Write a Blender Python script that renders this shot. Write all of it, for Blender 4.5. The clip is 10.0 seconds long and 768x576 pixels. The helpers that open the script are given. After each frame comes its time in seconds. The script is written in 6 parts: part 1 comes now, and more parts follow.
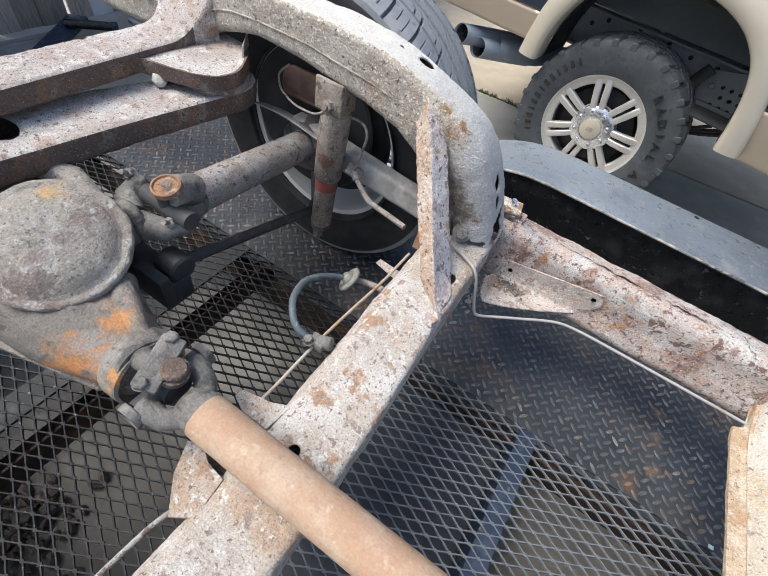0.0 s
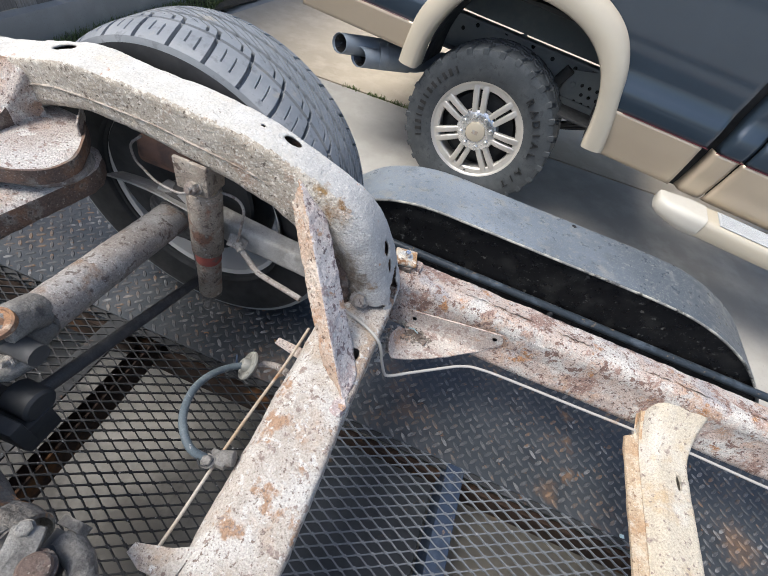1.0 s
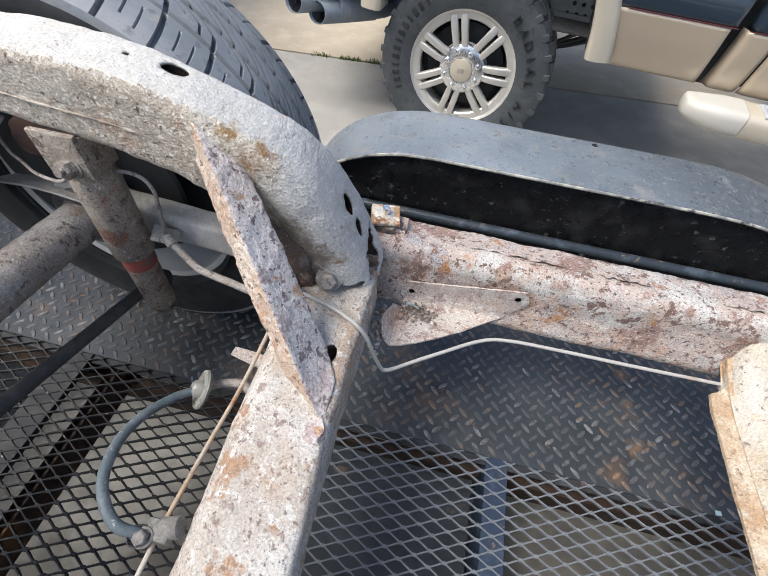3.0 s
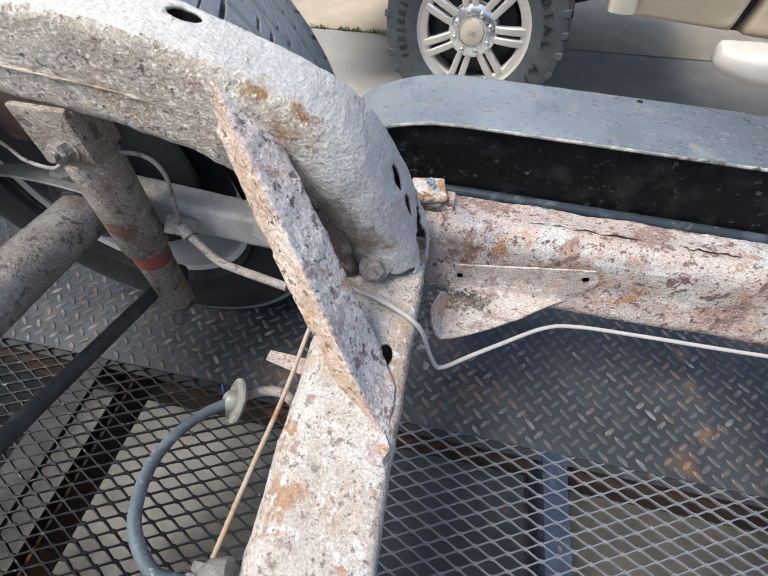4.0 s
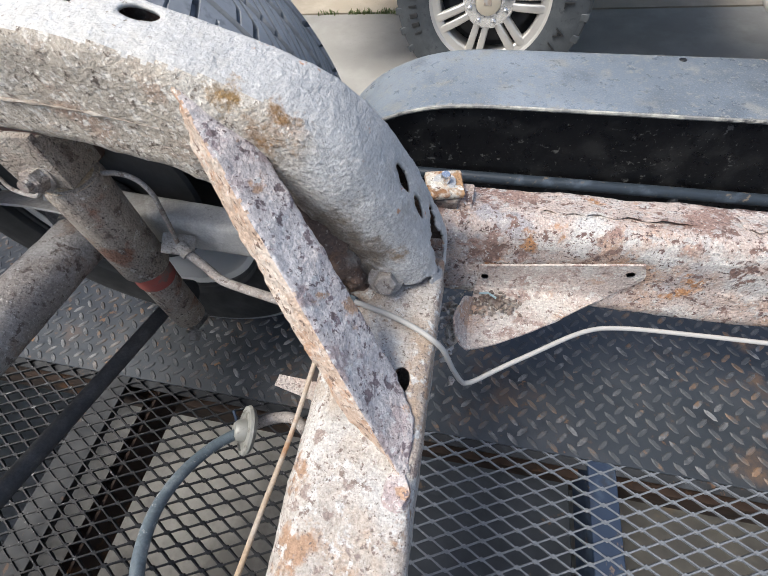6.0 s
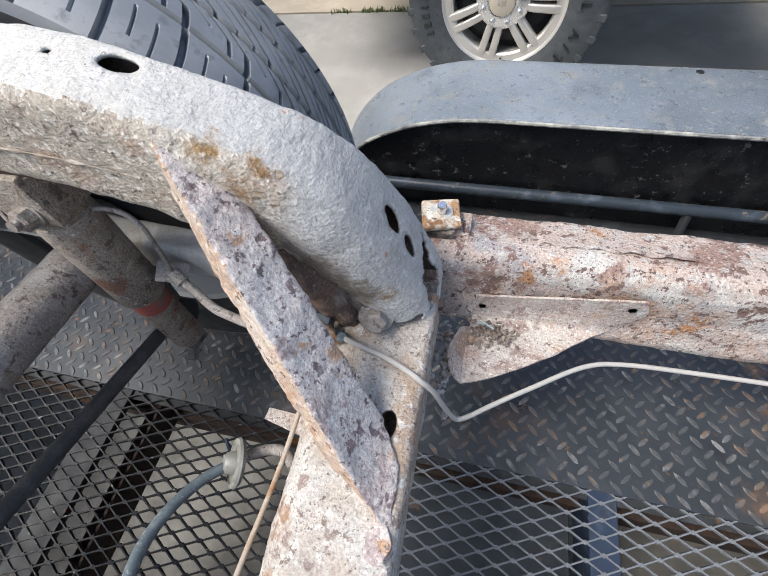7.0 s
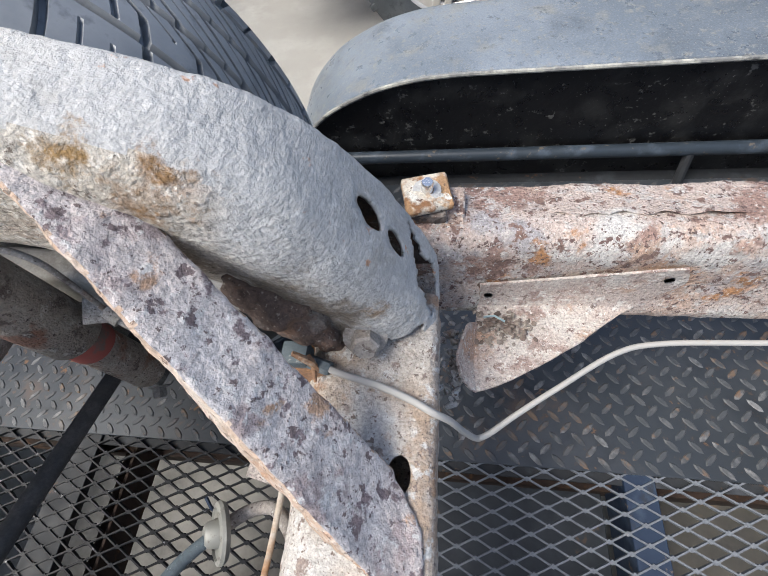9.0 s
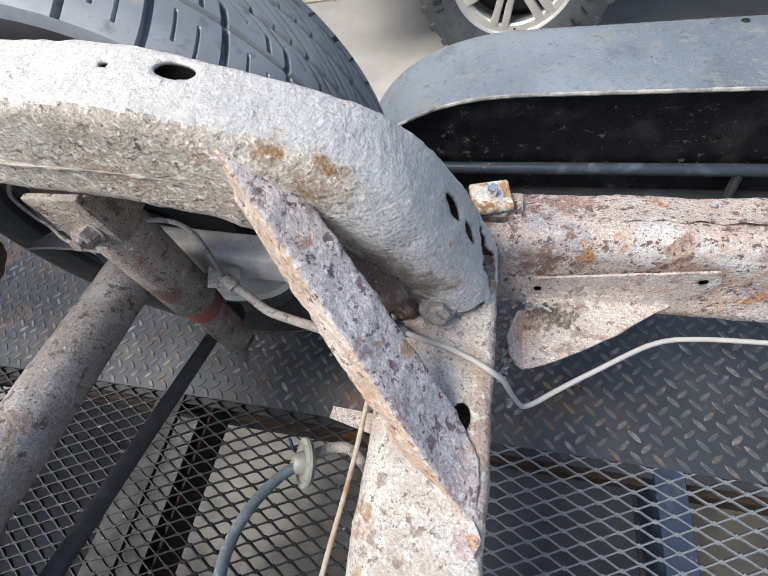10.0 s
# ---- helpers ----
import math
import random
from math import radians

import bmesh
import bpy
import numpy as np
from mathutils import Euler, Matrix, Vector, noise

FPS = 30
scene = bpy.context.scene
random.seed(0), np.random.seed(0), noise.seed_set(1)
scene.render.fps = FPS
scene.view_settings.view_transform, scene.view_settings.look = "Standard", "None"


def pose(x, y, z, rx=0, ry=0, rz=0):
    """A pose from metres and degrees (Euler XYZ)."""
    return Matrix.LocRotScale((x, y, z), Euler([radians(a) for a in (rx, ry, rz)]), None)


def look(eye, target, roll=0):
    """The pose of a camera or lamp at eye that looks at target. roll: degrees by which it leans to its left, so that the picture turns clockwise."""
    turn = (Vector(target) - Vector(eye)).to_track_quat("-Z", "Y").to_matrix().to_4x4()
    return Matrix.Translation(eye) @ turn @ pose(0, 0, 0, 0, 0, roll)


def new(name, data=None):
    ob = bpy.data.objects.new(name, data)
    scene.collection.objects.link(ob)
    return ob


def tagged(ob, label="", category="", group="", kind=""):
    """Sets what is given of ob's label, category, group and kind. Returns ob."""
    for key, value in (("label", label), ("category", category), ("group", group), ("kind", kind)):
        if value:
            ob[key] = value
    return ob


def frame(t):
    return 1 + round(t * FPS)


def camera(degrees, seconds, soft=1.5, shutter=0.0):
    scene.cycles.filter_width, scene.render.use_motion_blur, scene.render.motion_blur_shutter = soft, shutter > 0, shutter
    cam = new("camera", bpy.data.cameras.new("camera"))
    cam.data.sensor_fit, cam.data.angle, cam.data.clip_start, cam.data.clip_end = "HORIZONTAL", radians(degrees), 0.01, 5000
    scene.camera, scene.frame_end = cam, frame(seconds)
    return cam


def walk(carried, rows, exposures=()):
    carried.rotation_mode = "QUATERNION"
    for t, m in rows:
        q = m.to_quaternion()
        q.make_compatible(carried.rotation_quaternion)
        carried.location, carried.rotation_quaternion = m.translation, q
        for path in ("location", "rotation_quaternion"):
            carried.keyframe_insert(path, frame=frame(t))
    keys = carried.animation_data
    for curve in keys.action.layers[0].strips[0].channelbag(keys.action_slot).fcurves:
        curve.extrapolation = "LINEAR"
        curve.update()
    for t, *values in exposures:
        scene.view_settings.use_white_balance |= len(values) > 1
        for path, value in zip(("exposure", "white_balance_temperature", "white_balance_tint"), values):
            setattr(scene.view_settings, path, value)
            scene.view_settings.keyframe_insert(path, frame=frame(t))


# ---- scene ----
cam = camera(86.4, 10.0, soft=0.75)
PATH = [
    (0, (-0.252, -0.538, 0.851), (-0.709, 0.662, -0.682), 15.7),
    (0.3, (-0.214, -0.48, 0.861), (-0.567, 0.756, -0.671), 18.7),
    (0.5, (-0.275, -0.468, 0.853), (-0.555, 0.805, -0.664), 20.5),
    (0.7, (-0.295, -0.448, 0.897), (-0.527, 0.845, -0.611), 20.1),
    (1, (-0.286, -0.41, 0.928), (-0.395, 0.924, -0.558), 19.4),
    (1.2, (-0.283, -0.394, 0.922), (-0.325, 0.93, -0.577), 19.2),
    (1.5, (-0.252, -0.346, 0.88), (-0.232, 0.975, -0.622), 18.7),
    (2, (-0.241, -0.3, 0.821), (-0.238, 1.019, -0.682), 16.4),
    (2.5, (-0.238, -0.288, 0.812), (-0.331, 0.968, -0.742), 10.7),
    (2.7, (-0.232, -0.282, 0.789), (-0.361, 0.96, -0.774), 8.9),
    (3.8, (-0.287, -0.277, 0.803), (-0.492, 0.894, -0.806), 2.8),
    (4, (-0.301, -0.238, 0.733), (-0.478, 0.912, -0.894), 3.2),
    (4.5, (-0.292, -0.208, 0.682), (-0.503, 0.927, -0.951), -0.1),
    (5, (-0.287, -0.187, 0.678), (-0.53, 0.927, -0.965), -3.0),
    (5.5, (-0.291, -0.187, 0.686), (-0.57, 0.929, -0.95), -4.8),
    (5.7, (-0.295, -0.186, 0.695), (-0.591, 0.912, -0.951), -5.7),
    (6.8, (-0.279, -0.154, 0.727), (-0.624, 0.877, -0.952), -7.2),
    (7, (-0.278, -0.138, 0.724), (-0.646, 0.894, -0.949), -8.3),
    (7.5, (-0.294, -0.077, 0.682), (-0.645, 0.915, -1.02), -9.7),
    (8, (-0.299, -0.065, 0.664), (-0.623, 0.896, -1.06), -11.5),
    (8.5, (-0.29, -0.068, 0.653), (-0.587, 0.868, -1.089), -12.9),
    (9, (-0.297, -0.069, 0.664), (-0.582, 0.873, -1.076), -13.8),
    (9.3, (-0.278, -0.137, 0.7), (-0.567, 0.796, -1.045), -14.0),
    (9.5, (-0.268, -0.149, 0.702), (-0.558, 0.791, -1.039), -13.6),
    (9.7, (-0.283, -0.153, 0.716), (-0.609, 0.808, -1.008), -13.9),
    (10, (-0.319, -0.137, 0.723), (-0.771, 0.826, -0.971), -17.2),
]
walk(cam, [(t, look(eye, target, roll)) for t, eye, target, roll in PATH], exposures=[(0, 0.43), (2.5, 0.44), (4, 0.53), (10, 0.53)])

GROUND = -0.53          # the deck of the trailer is z = 0

# ---- light ----
world = bpy.data.worlds.new("sky")
scene.world = world
world.use_nodes = True
wn, wl = world.node_tree.nodes, world.node_tree.links
sky = wn.new("ShaderNodeTexSky")
sky.sky_type, sky.sun_disc = "NISHITA", False
sky.sun_elevation, sky.sun_rotation = radians(58), radians(241)
sky.air_density, sky.dust_density, sky.ozone_density = 1.0, 3.0, 1.0
wl.new(sky.outputs[0], wn["Background"].inputs[0])
wn["Background"].inputs[1].default_value = 0.15
sun = new("sun", bpy.data.lights.new("sun", "SUN"))
sun.data.energy, sun.data.angle, sun.data.color = 2.75, radians(32), (1.0, 0.985, 0.935)
sun.matrix_world = look((-2.1, -1.15, 3.8), (0, 0, 0))

# ---- materials ----
def nodes_of(name):
    m = bpy.data.materials.new(name)
    m.use_nodes = True
    t = m.node_tree
    return m, t, t.nodes["Principled BSDF"]


def ramp(t, src, lo, hi):
    n = t.nodes.new("ShaderNodeMapRange")
    n.inputs[1].default_value, n.inputs[2].default_value = lo, hi
    t.links.new(src, n.inputs[0])
    return n.outputs[0]


def noise_tex(t, coord, scale, detail=4.0, rough=0.6, stretch=None, swirl=0.0):
    n = t.nodes.new("ShaderNodeTexNoise")
    n.inputs["Distortion"].default_value = swirl
    n.inputs["Scale"].default_value, n.inputs["Detail"].default_value, n.inputs["Roughness"].default_value = scale, detail, rough
    if stretch:
        mp = t.nodes.new("ShaderNodeMapping")
        mp.inputs["Scale"].default_value = stretch
        t.links.new(coord, mp.inputs[0])
        coord = mp.outputs[0]
    t.links.new(coord, n.inputs["Vector"])
    return n.outputs[0]


def mixc(t, fac, a, b):
    n = t.nodes.new("ShaderNodeMix")
    n.data_type = "RGBA"
    for sock, v in ((n.inputs[6], a), (n.inputs[7], b)):
        if isinstance(v, tuple):
            sock.default_value = (*v, 1)
        else:
            t.links.new(v, sock)
    t.links.new(fac, n.inputs[0])
    return n.outputs[2]


def surface(name, base, layers=(), rough=(0.7, 0.9), metal=0.0, bump=((60, 0.3, 0.002),), coat=0.0, tint=0.0, stretch=None, swirl=0.0, grain=0.0):
    """layers: (colour, scale, lo, hi) laid over base where a noise lies between lo and hi; bump: (scale, strength, metres, stretch of its own)."""
    m, t, b = nodes_of(name)
    co = t.nodes.new("ShaderNodeTexCoord").outputs["Object"]
    col = base
    for c, scale, lo, hi in layers:
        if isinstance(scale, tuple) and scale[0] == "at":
            # a patch of stain or of painted shade: ("at", centre, radius, raggedness)
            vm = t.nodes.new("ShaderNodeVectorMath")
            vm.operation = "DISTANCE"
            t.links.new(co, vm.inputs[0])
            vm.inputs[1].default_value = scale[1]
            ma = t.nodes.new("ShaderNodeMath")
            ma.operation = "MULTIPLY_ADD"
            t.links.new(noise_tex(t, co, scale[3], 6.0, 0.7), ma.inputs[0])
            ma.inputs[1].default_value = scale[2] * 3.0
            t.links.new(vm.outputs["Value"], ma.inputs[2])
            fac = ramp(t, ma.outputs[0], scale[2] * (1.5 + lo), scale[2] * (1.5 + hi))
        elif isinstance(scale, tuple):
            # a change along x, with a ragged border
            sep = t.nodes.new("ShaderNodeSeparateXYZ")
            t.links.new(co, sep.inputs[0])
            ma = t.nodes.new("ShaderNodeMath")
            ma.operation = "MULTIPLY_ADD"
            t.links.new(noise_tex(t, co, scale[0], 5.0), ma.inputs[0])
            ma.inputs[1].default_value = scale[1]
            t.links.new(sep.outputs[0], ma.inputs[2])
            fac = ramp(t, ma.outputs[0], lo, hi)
        else:
            fac = ramp(t, noise_tex(t, co, scale, 6.0, 0.62, stretch), lo, hi)
        col = mixc(t, fac, col, c)
    if grain:
        g = ramp(t, noise_tex(t, co, 330, 3.0, 0.75), 0.34, 0.66)
        g.node.inputs[3].default_value, g.node.inputs[4].default_value = 1 - grain, 1 + grain
        h = t.nodes.new("ShaderNodeHueSaturation")
        t.links.new(g, h.inputs["Value"])
        if isinstance(col, tuple):
            h.inputs["Color"].default_value = (*col, 1)
        else:
            t.links.new(col, h.inputs["Color"])
        col = h.outputs[0]
    if tint:
        oi = t.nodes.new("ShaderNodeObjectInfo")
        h = t.nodes.new("ShaderNodeHueSaturation")
        t.links.new(ramp(t, oi.outputs["Random"], 0, 1), h.inputs["Value"])
        h.inputs["Value"].links[0].from_node.inputs[3].default_value = 1 - tint
        h.inputs["Value"].links[0].from_node.inputs[4].default_value = 1 + tint
        if isinstance(col, tuple):
            h.inputs["Color"].default_value = (*col, 1)
        else:
            t.links.new(col, h.inputs["Color"])
        col = h.outputs[0]
    if isinstance(col, tuple):
        b.inputs["Base Color"].default_value = (*col, 1)
    else:
        t.links.new(col, b.inputs["Base Color"])
    b.inputs["Metallic"].default_value = metal
    b.inputs["Coat Weight"].default_value = coat
    b.inputs["Coat Roughness"].default_value = 0.05
    r = t.nodes.new("ShaderNodeMapRange")
    r.inputs[1].default_value, r.inputs[2].default_value = 0.3, 0.7
    r.inputs[3].default_value, r.inputs[4].default_value = rough
    t.links.new(noise_tex(t, co, 35, 3.0), r.inputs[0])
    t.links.new(r.outputs[0], b.inputs["Roughness"])
    last = None
    for scale, strength, dist, *own in bump:
        n = t.nodes.new("ShaderNodeBump")
        n.inputs["Strength"].default_value, n.inputs["Distance"].default_value = strength, dist
        t.links.new(noise_tex(t, co, scale, 5.0, 0.6, own[0] if own else stretch, swirl), n.inputs["Height"])
        if last:
            t.links.new(last, n.inputs["Normal"])
        last = n.outputs[0]
    if last:
        t.links.new(last, b.inputs["Normal"])
    return m


M_PALE = surface("pale_rust", (0.441, 0.399, 0.353), [((0.399, 0.301, 0.224), 7, 0.49, 0.60), ((0.525, 0.504, 0.472), 12, 0.46, 0.60), ((0.350, 0.227, 0.150), 19, 0.57, 0.63), ((0.280, 0.224, 0.196), 52, 0.60, 0.635), ((0.567, 0.553, 0.525), 80, 0.56, 0.63), ((0.210, 0.164, 0.143), 140, 0.605, 0.635), ((0.168, 0.130, 0.112), 300, 0.615, 0.65)], (0.8, 0.95), bump=((28, 0.4, 0.004), (70, 0.7, 0.0035), (190, 0.8, 0.0026), (400, 0.8, 0.0018)), grain=0.26)
M_RAIL = surface("flaking_rust", (0.512, 0.421, 0.368), [((0.480, 0.320, 0.229), 7, 0.49, 0.60), ((0.585, 0.555, 0.517), 13, 0.50, 0.58), ((0.385, 0.359, 0.359), 10, 0.57, 0.64), ((0.321, 0.211, 0.173), 17, 0.555, 0.61), ((0.206, 0.130, 0.107), 36, 0.575, 0.61), ((0.419, 0.214, 0.100), 22, 0.61, 0.67), ((0.493, 0.455, 0.425), 60, 0.55, 0.62), ((0.178, 0.113, 0.098), 85, 0.60, 0.63), ((0.136, 0.091, 0.080), 150, 0.605, 0.64), ((0.130, 0.088, 0.076), 270, 0.61, 0.64), ((0.584, 0.562, 0.524), 260, 0.60, 0.63)], (0.8, 0.95), bump=((24, 0.5, 0.004), (75, 0.8, 0.0035), (200, 0.8, 0.0024), (400, 0.8, 0.0016)), grain=0.30)
M_BRACKET = surface("pale_pink_rust", (0.52, 0.435, 0.385), [((0.60, 0.55, 0.50), 14, 0.48, 0.60), ((0.50, 0.335, 0.24), 16, 0.56, 0.66), ((0.36, 0.265, 0.23), 26, 0.555, 0.61), ((0.22, 0.155, 0.135), 70, 0.60, 0.64), ((0.66, 0.62, 0.57), 110, 0.565, 0.63), ((0.24, 0.17, 0.15), 230, 0.615, 0.65), ((0.70, 0.66, 0.61), 280, 0.605, 0.63)], (0.8, 0.95), bump=((40, 0.6, 0.004), (130, 1.0, 0.004), (330, 1.0, 0.003)), grain=0.26)
M_STRUT = surface("mottled_rust", (0.562, 0.501, 0.475), [((0.621, 0.575, 0.555), 16, 0.46, 0.6), ((0.400, 0.327, 0.316), 24, 0.54, 0.60), ((0.235, 0.181, 0.185), 42, 0.575, 0.61), ((0.470, 0.305, 0.205), 34, 0.60, 0.66), ((0.681, 0.651, 0.621), 110, 0.57, 0.63), ((0.190, 0.146, 0.146), 95, 0.60, 0.63), ((0.171, 0.130, 0.125), 240, 0.62, 0.65)], (0.8, 0.95), bump=((45, 0.6, 0.003), (110, 0.8, 0.003), (240, 0.8, 0.002), (400, 0.8, 0.0016)), grain=0.26)
M_BEAM = surface("pink_brown_rust", (0.56, 0.49, 0.445), [((0.69, 0.655, 0.625), 9, 0.47, 0.60), ((0.50, 0.335, 0.245), 12, 0.55, 0.68), ((0.74, 0.71, 0.67), 40, 0.55, 0.63), ((0.36, 0.265, 0.23), 60, 0.58, 0.64), ((0.20, 0.145, 0.125), 150, 0.605, 0.65), ((0.18, 0.13, 0.115), 260, 0.62, 0.65)], (0.8, 0.95), bump=((24, 0.7, 0.006), (85, 0.9, 0.005), (230, 1.0, 0.004), (400, 1.0, 0.0035)), grain=0.26)
M_CALIPER = surface("rust_brown_caliper", (0.20, 0.115, 0.085), [((0.13, 0.085, 0.07), 25, 0.48, 0.6)], (0.7, 0.9))
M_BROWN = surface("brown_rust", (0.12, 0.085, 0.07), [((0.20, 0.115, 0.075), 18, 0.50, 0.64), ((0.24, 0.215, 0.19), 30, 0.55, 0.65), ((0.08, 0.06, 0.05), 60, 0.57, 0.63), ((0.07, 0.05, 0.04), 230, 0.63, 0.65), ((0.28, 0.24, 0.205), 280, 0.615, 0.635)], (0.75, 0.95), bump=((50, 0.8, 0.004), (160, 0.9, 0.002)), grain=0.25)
M_SHOCK = surface("caked_brown_rust", (0.33, 0.275, 0.225), [((0.43, 0.38, 0.32), 14, 0.48, 0.62), ((0.27, 0.145, 0.10), 17, 0.57, 0.64), ((0.16, 0.12, 0.10), 45, 0.56, 0.62), ((0.52, 0.47, 0.41), 90, 0.58, 0.64), ((0.12, 0.09, 0.075), 180, 0.60, 0.65)], (0.8, 0.95), bump=((45, 0.9, 0.005), (130, 1.0, 0.006), (300, 1.0, 0.003)), grain=0.2)
M_ROD = surface("dusty_black_rod", (0.05, 0.05, 0.05), [((0.085, 0.083, 0.08), 30, 0.48, 0.62)], (0.6, 0.8), grain=0.2)
M_ARM = surface("dusty_grey_arm", (0.43, 0.415, 0.385), [((0.33, 0.31, 0.28), 10, 0.48, 0.62), ((0.51, 0.495, 0.465), 30, 0.52, 0.63), ((0.16, 0.145, 0.13), 26, 0.62, 0.67)], (0.8, 0.95), grain=0.14)
M_GREASE = surface("greasy_cast_iron", (0.15, 0.142, 0.13), [((0.25, 0.24, 0.22), 16, 0.47, 0.62), ((0.08, 0.075, 0.07), 34, 0.52, 0.62)], (0.6, 0.9), bump=((45, 0.8, 0.005), (170, 0.8, 0.002)), grain=0.25)
M_COVER = surface("dusty_cast_cover", (0.31, 0.285, 0.245), [((0.22, 0.175, 0.155), 9, 0.48, 0.60), ((0.37, 0.345, 0.315), 22, 0.50, 0.62), ((0.19, 0.165, 0.15), 95, 0.575, 0.65), ((0.42, 0.395, 0.365), 60, 0.57, 0.64), ((0.46, 0.30, 0.14), ("at", (-0.812, -0.371, 0.436), 0.022, 70), 1.0, 0.2), ((0.15, 0.125, 0.11), 210, 0.61, 0.65)], (0.8, 0.95), bump=((60, 0.5, 0.003), (150, 1.0, 0.003), (320, 1.0, 0.002)), grain=0.24)
M_SHAFT = surface("orange_rust", (0.43, 0.275, 0.18), [((0.47, 0.35, 0.25), 14, 0.46, 0.60), ((0.52, 0.29, 0.13), 9, 0.58, 0.68), ((0.38, 0.26, 0.185), 120, 0.55, 0.66), ((0.50, 0.38, 0.28), 60, 0.59, 0.67)], (0.8, 0.95), bump=((160, 0.7, 0.0015),), grain=0.10)
M_ORANGE = surface("rust_stain", (0.31, 0.17, 0.09), [((0.22, 0.13, 0.085), 40, 0.45, 0.6), ((0.42, 0.33, 0.25), 60, 0.57, 0.64), ((0.42, 0.20, 0.07), 22, 0.6, 0.68)], (0.8, 0.95), bump=((90, 0.8, 0.002),), grain=0.25)
M_TAN = surface("tan_rust", (0.45, 0.345, 0.235), [((0.38, 0.25, 0.15), 14, 0.50, 0.66), ((0.52, 0.45, 0.35), 30, 0.50, 0.62), ((0.27, 0.18, 0.12), 110, 0.58, 0.66), ((0.22, 0.14, 0.09), 230, 0.63, 0.65), ((0.58, 0.51, 0.42), 280, 0.615, 0.635)], (0.8, 0.95), bump=((40, 0.6, 0.004), (190, 0.9, 0.003)), grain=0.22)
M_CREAM = surface("cream_flaking_paint", (0.504, 0.450, 0.360), [((0.558, 0.526, 0.468), 9, 0.45, 0.6), ((0.468, 0.360, 0.234), 10, 0.52, 0.64), ((0.324, 0.270, 0.234), 60, 0.595, 0.635), ((0.243, 0.198, 0.171), 120, 0.615, 0.65)], (0.75, 0.9), bump=((40, 0.5, 0.003), (150, 0.9, 0.004)), grain=0.22)
M_BLACKSTEEL = surface("black_painted_steel", (0.018, 0.020, 0.023), [((0.045, 0.05, 0.058), 14, 0.55, 0.68), ((0.09, 0.05, 0.03), 40, 0.63, 0.68)], (0.6, 0.8), bump=((90, 0.15, 0.001),))
M_PLATE = surface("worn_tread_plate", (0.043, 0.050, 0.058), [((0.066, 0.071, 0.077), 5, 0.45, 0.62), ((0.13, 0.085, 0.06), 4.5, 0.585, 0.68), ((0.034, 0.038, 0.044), 15, 0.54, 0.66), ((0.10, 0.075, 0.06), 60, 0.60, 0.68), ((0.22, 0.12, 0.06), 30, 0.645, 0.69), ((0.19, 0.12, 0.075), ("at", (0.238, 0.25, 0.0), 0.018, 40), 1.0, 0.2), ((0.19, 0.12, 0.075), ("at", (0.241, 0.18, 0.0), 0.018, 40), 1.0, 0.2), ((0.19, 0.12, 0.075), ("at", (0.246, 0.09, 0.0), 0.02, 40), 1.0, 0.2), ((0.19, 0.12, 0.075), ("at", (0.2, 0.03, 0.0), 0.032, 45), 1.0, -0.4), ((0.19, 0.12, 0.075), ("at", (0.68, 0.1, 0.0), 0.06, 40), 1.0, -0.4)], (0.3, 0.5), metal=0.25, bump=((140, 0.3, 0.0008),))
M_LUG = surface("worn_tread_lug", (0.058, 0.063, 0.069), [((0.17, 0.115, 0.078), 5, 0.545, 0.62), ((0.20, 0.20, 0.20), 14, 0.53, 0.62), ((0.16, 0.105, 0.07), 26, 0.56, 0.62), ((0.085, 0.087, 0.09), 60, 0.47, 0.6), ((0.25, 0.15, 0.085), ("at", (0.238, 0.25, 0.0), 0.01, 40), 1.0, 0.2), ((0.25, 0.15, 0.085), ("at", (0.241, 0.18, 0.0), 0.01, 40), 1.0, 0.2), ((0.25, 0.15, 0.085), ("at", (0.246, 0.09, 0.0), 0.012, 40), 1.0, 0.2), ((0.25, 0.15, 0.085), ("at", (0.2, 0.03, 0.0), 0.032, 45), 1.0, -0.4), ((0.25, 0.15, 0.085), ("at", (0.68, 0.1, 0.0), 0.06, 40), 1.0, -0.4)], (0.45, 0.65), metal=0.0)
# layer along x: sky sheen on the strands past the crossmember, put in as paler grey
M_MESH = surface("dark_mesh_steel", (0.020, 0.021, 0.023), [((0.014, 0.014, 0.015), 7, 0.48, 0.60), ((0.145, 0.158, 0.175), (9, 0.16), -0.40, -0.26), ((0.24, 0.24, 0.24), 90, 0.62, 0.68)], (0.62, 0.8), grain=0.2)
M_TUBE = surface("worn_blue_black_paint", (0.03, 0.04, 0.052), [((0.07, 0.09, 0.115), 20, 0.52, 0.64), ((0.16, 0.13, 0.10), 60, 0.62, 0.68)], (0.28, 0.45), bump=((120, 0.3, 0.001),))
M_BAR = surface("blue_grey_bar", (0.012, 0.026, 0.056), [((0.035, 0.055, 0.09), 22, 0.5, 0.64), ((0.02, 0.024, 0.032), 16, 0.57, 0.65), ((0.14, 0.10, 0.075), 60, 0.63, 0.68)], (0.55, 0.75))
M_RUSTBAR = surface("rusty_bar", (0.045, 0.026, 0.018), [((0.018, 0.013, 0.011), 18, 0.45, 0.65), ((0.17, 0.075, 0.025), 9, 0.56, 0.66)], (0.8, 0.95))
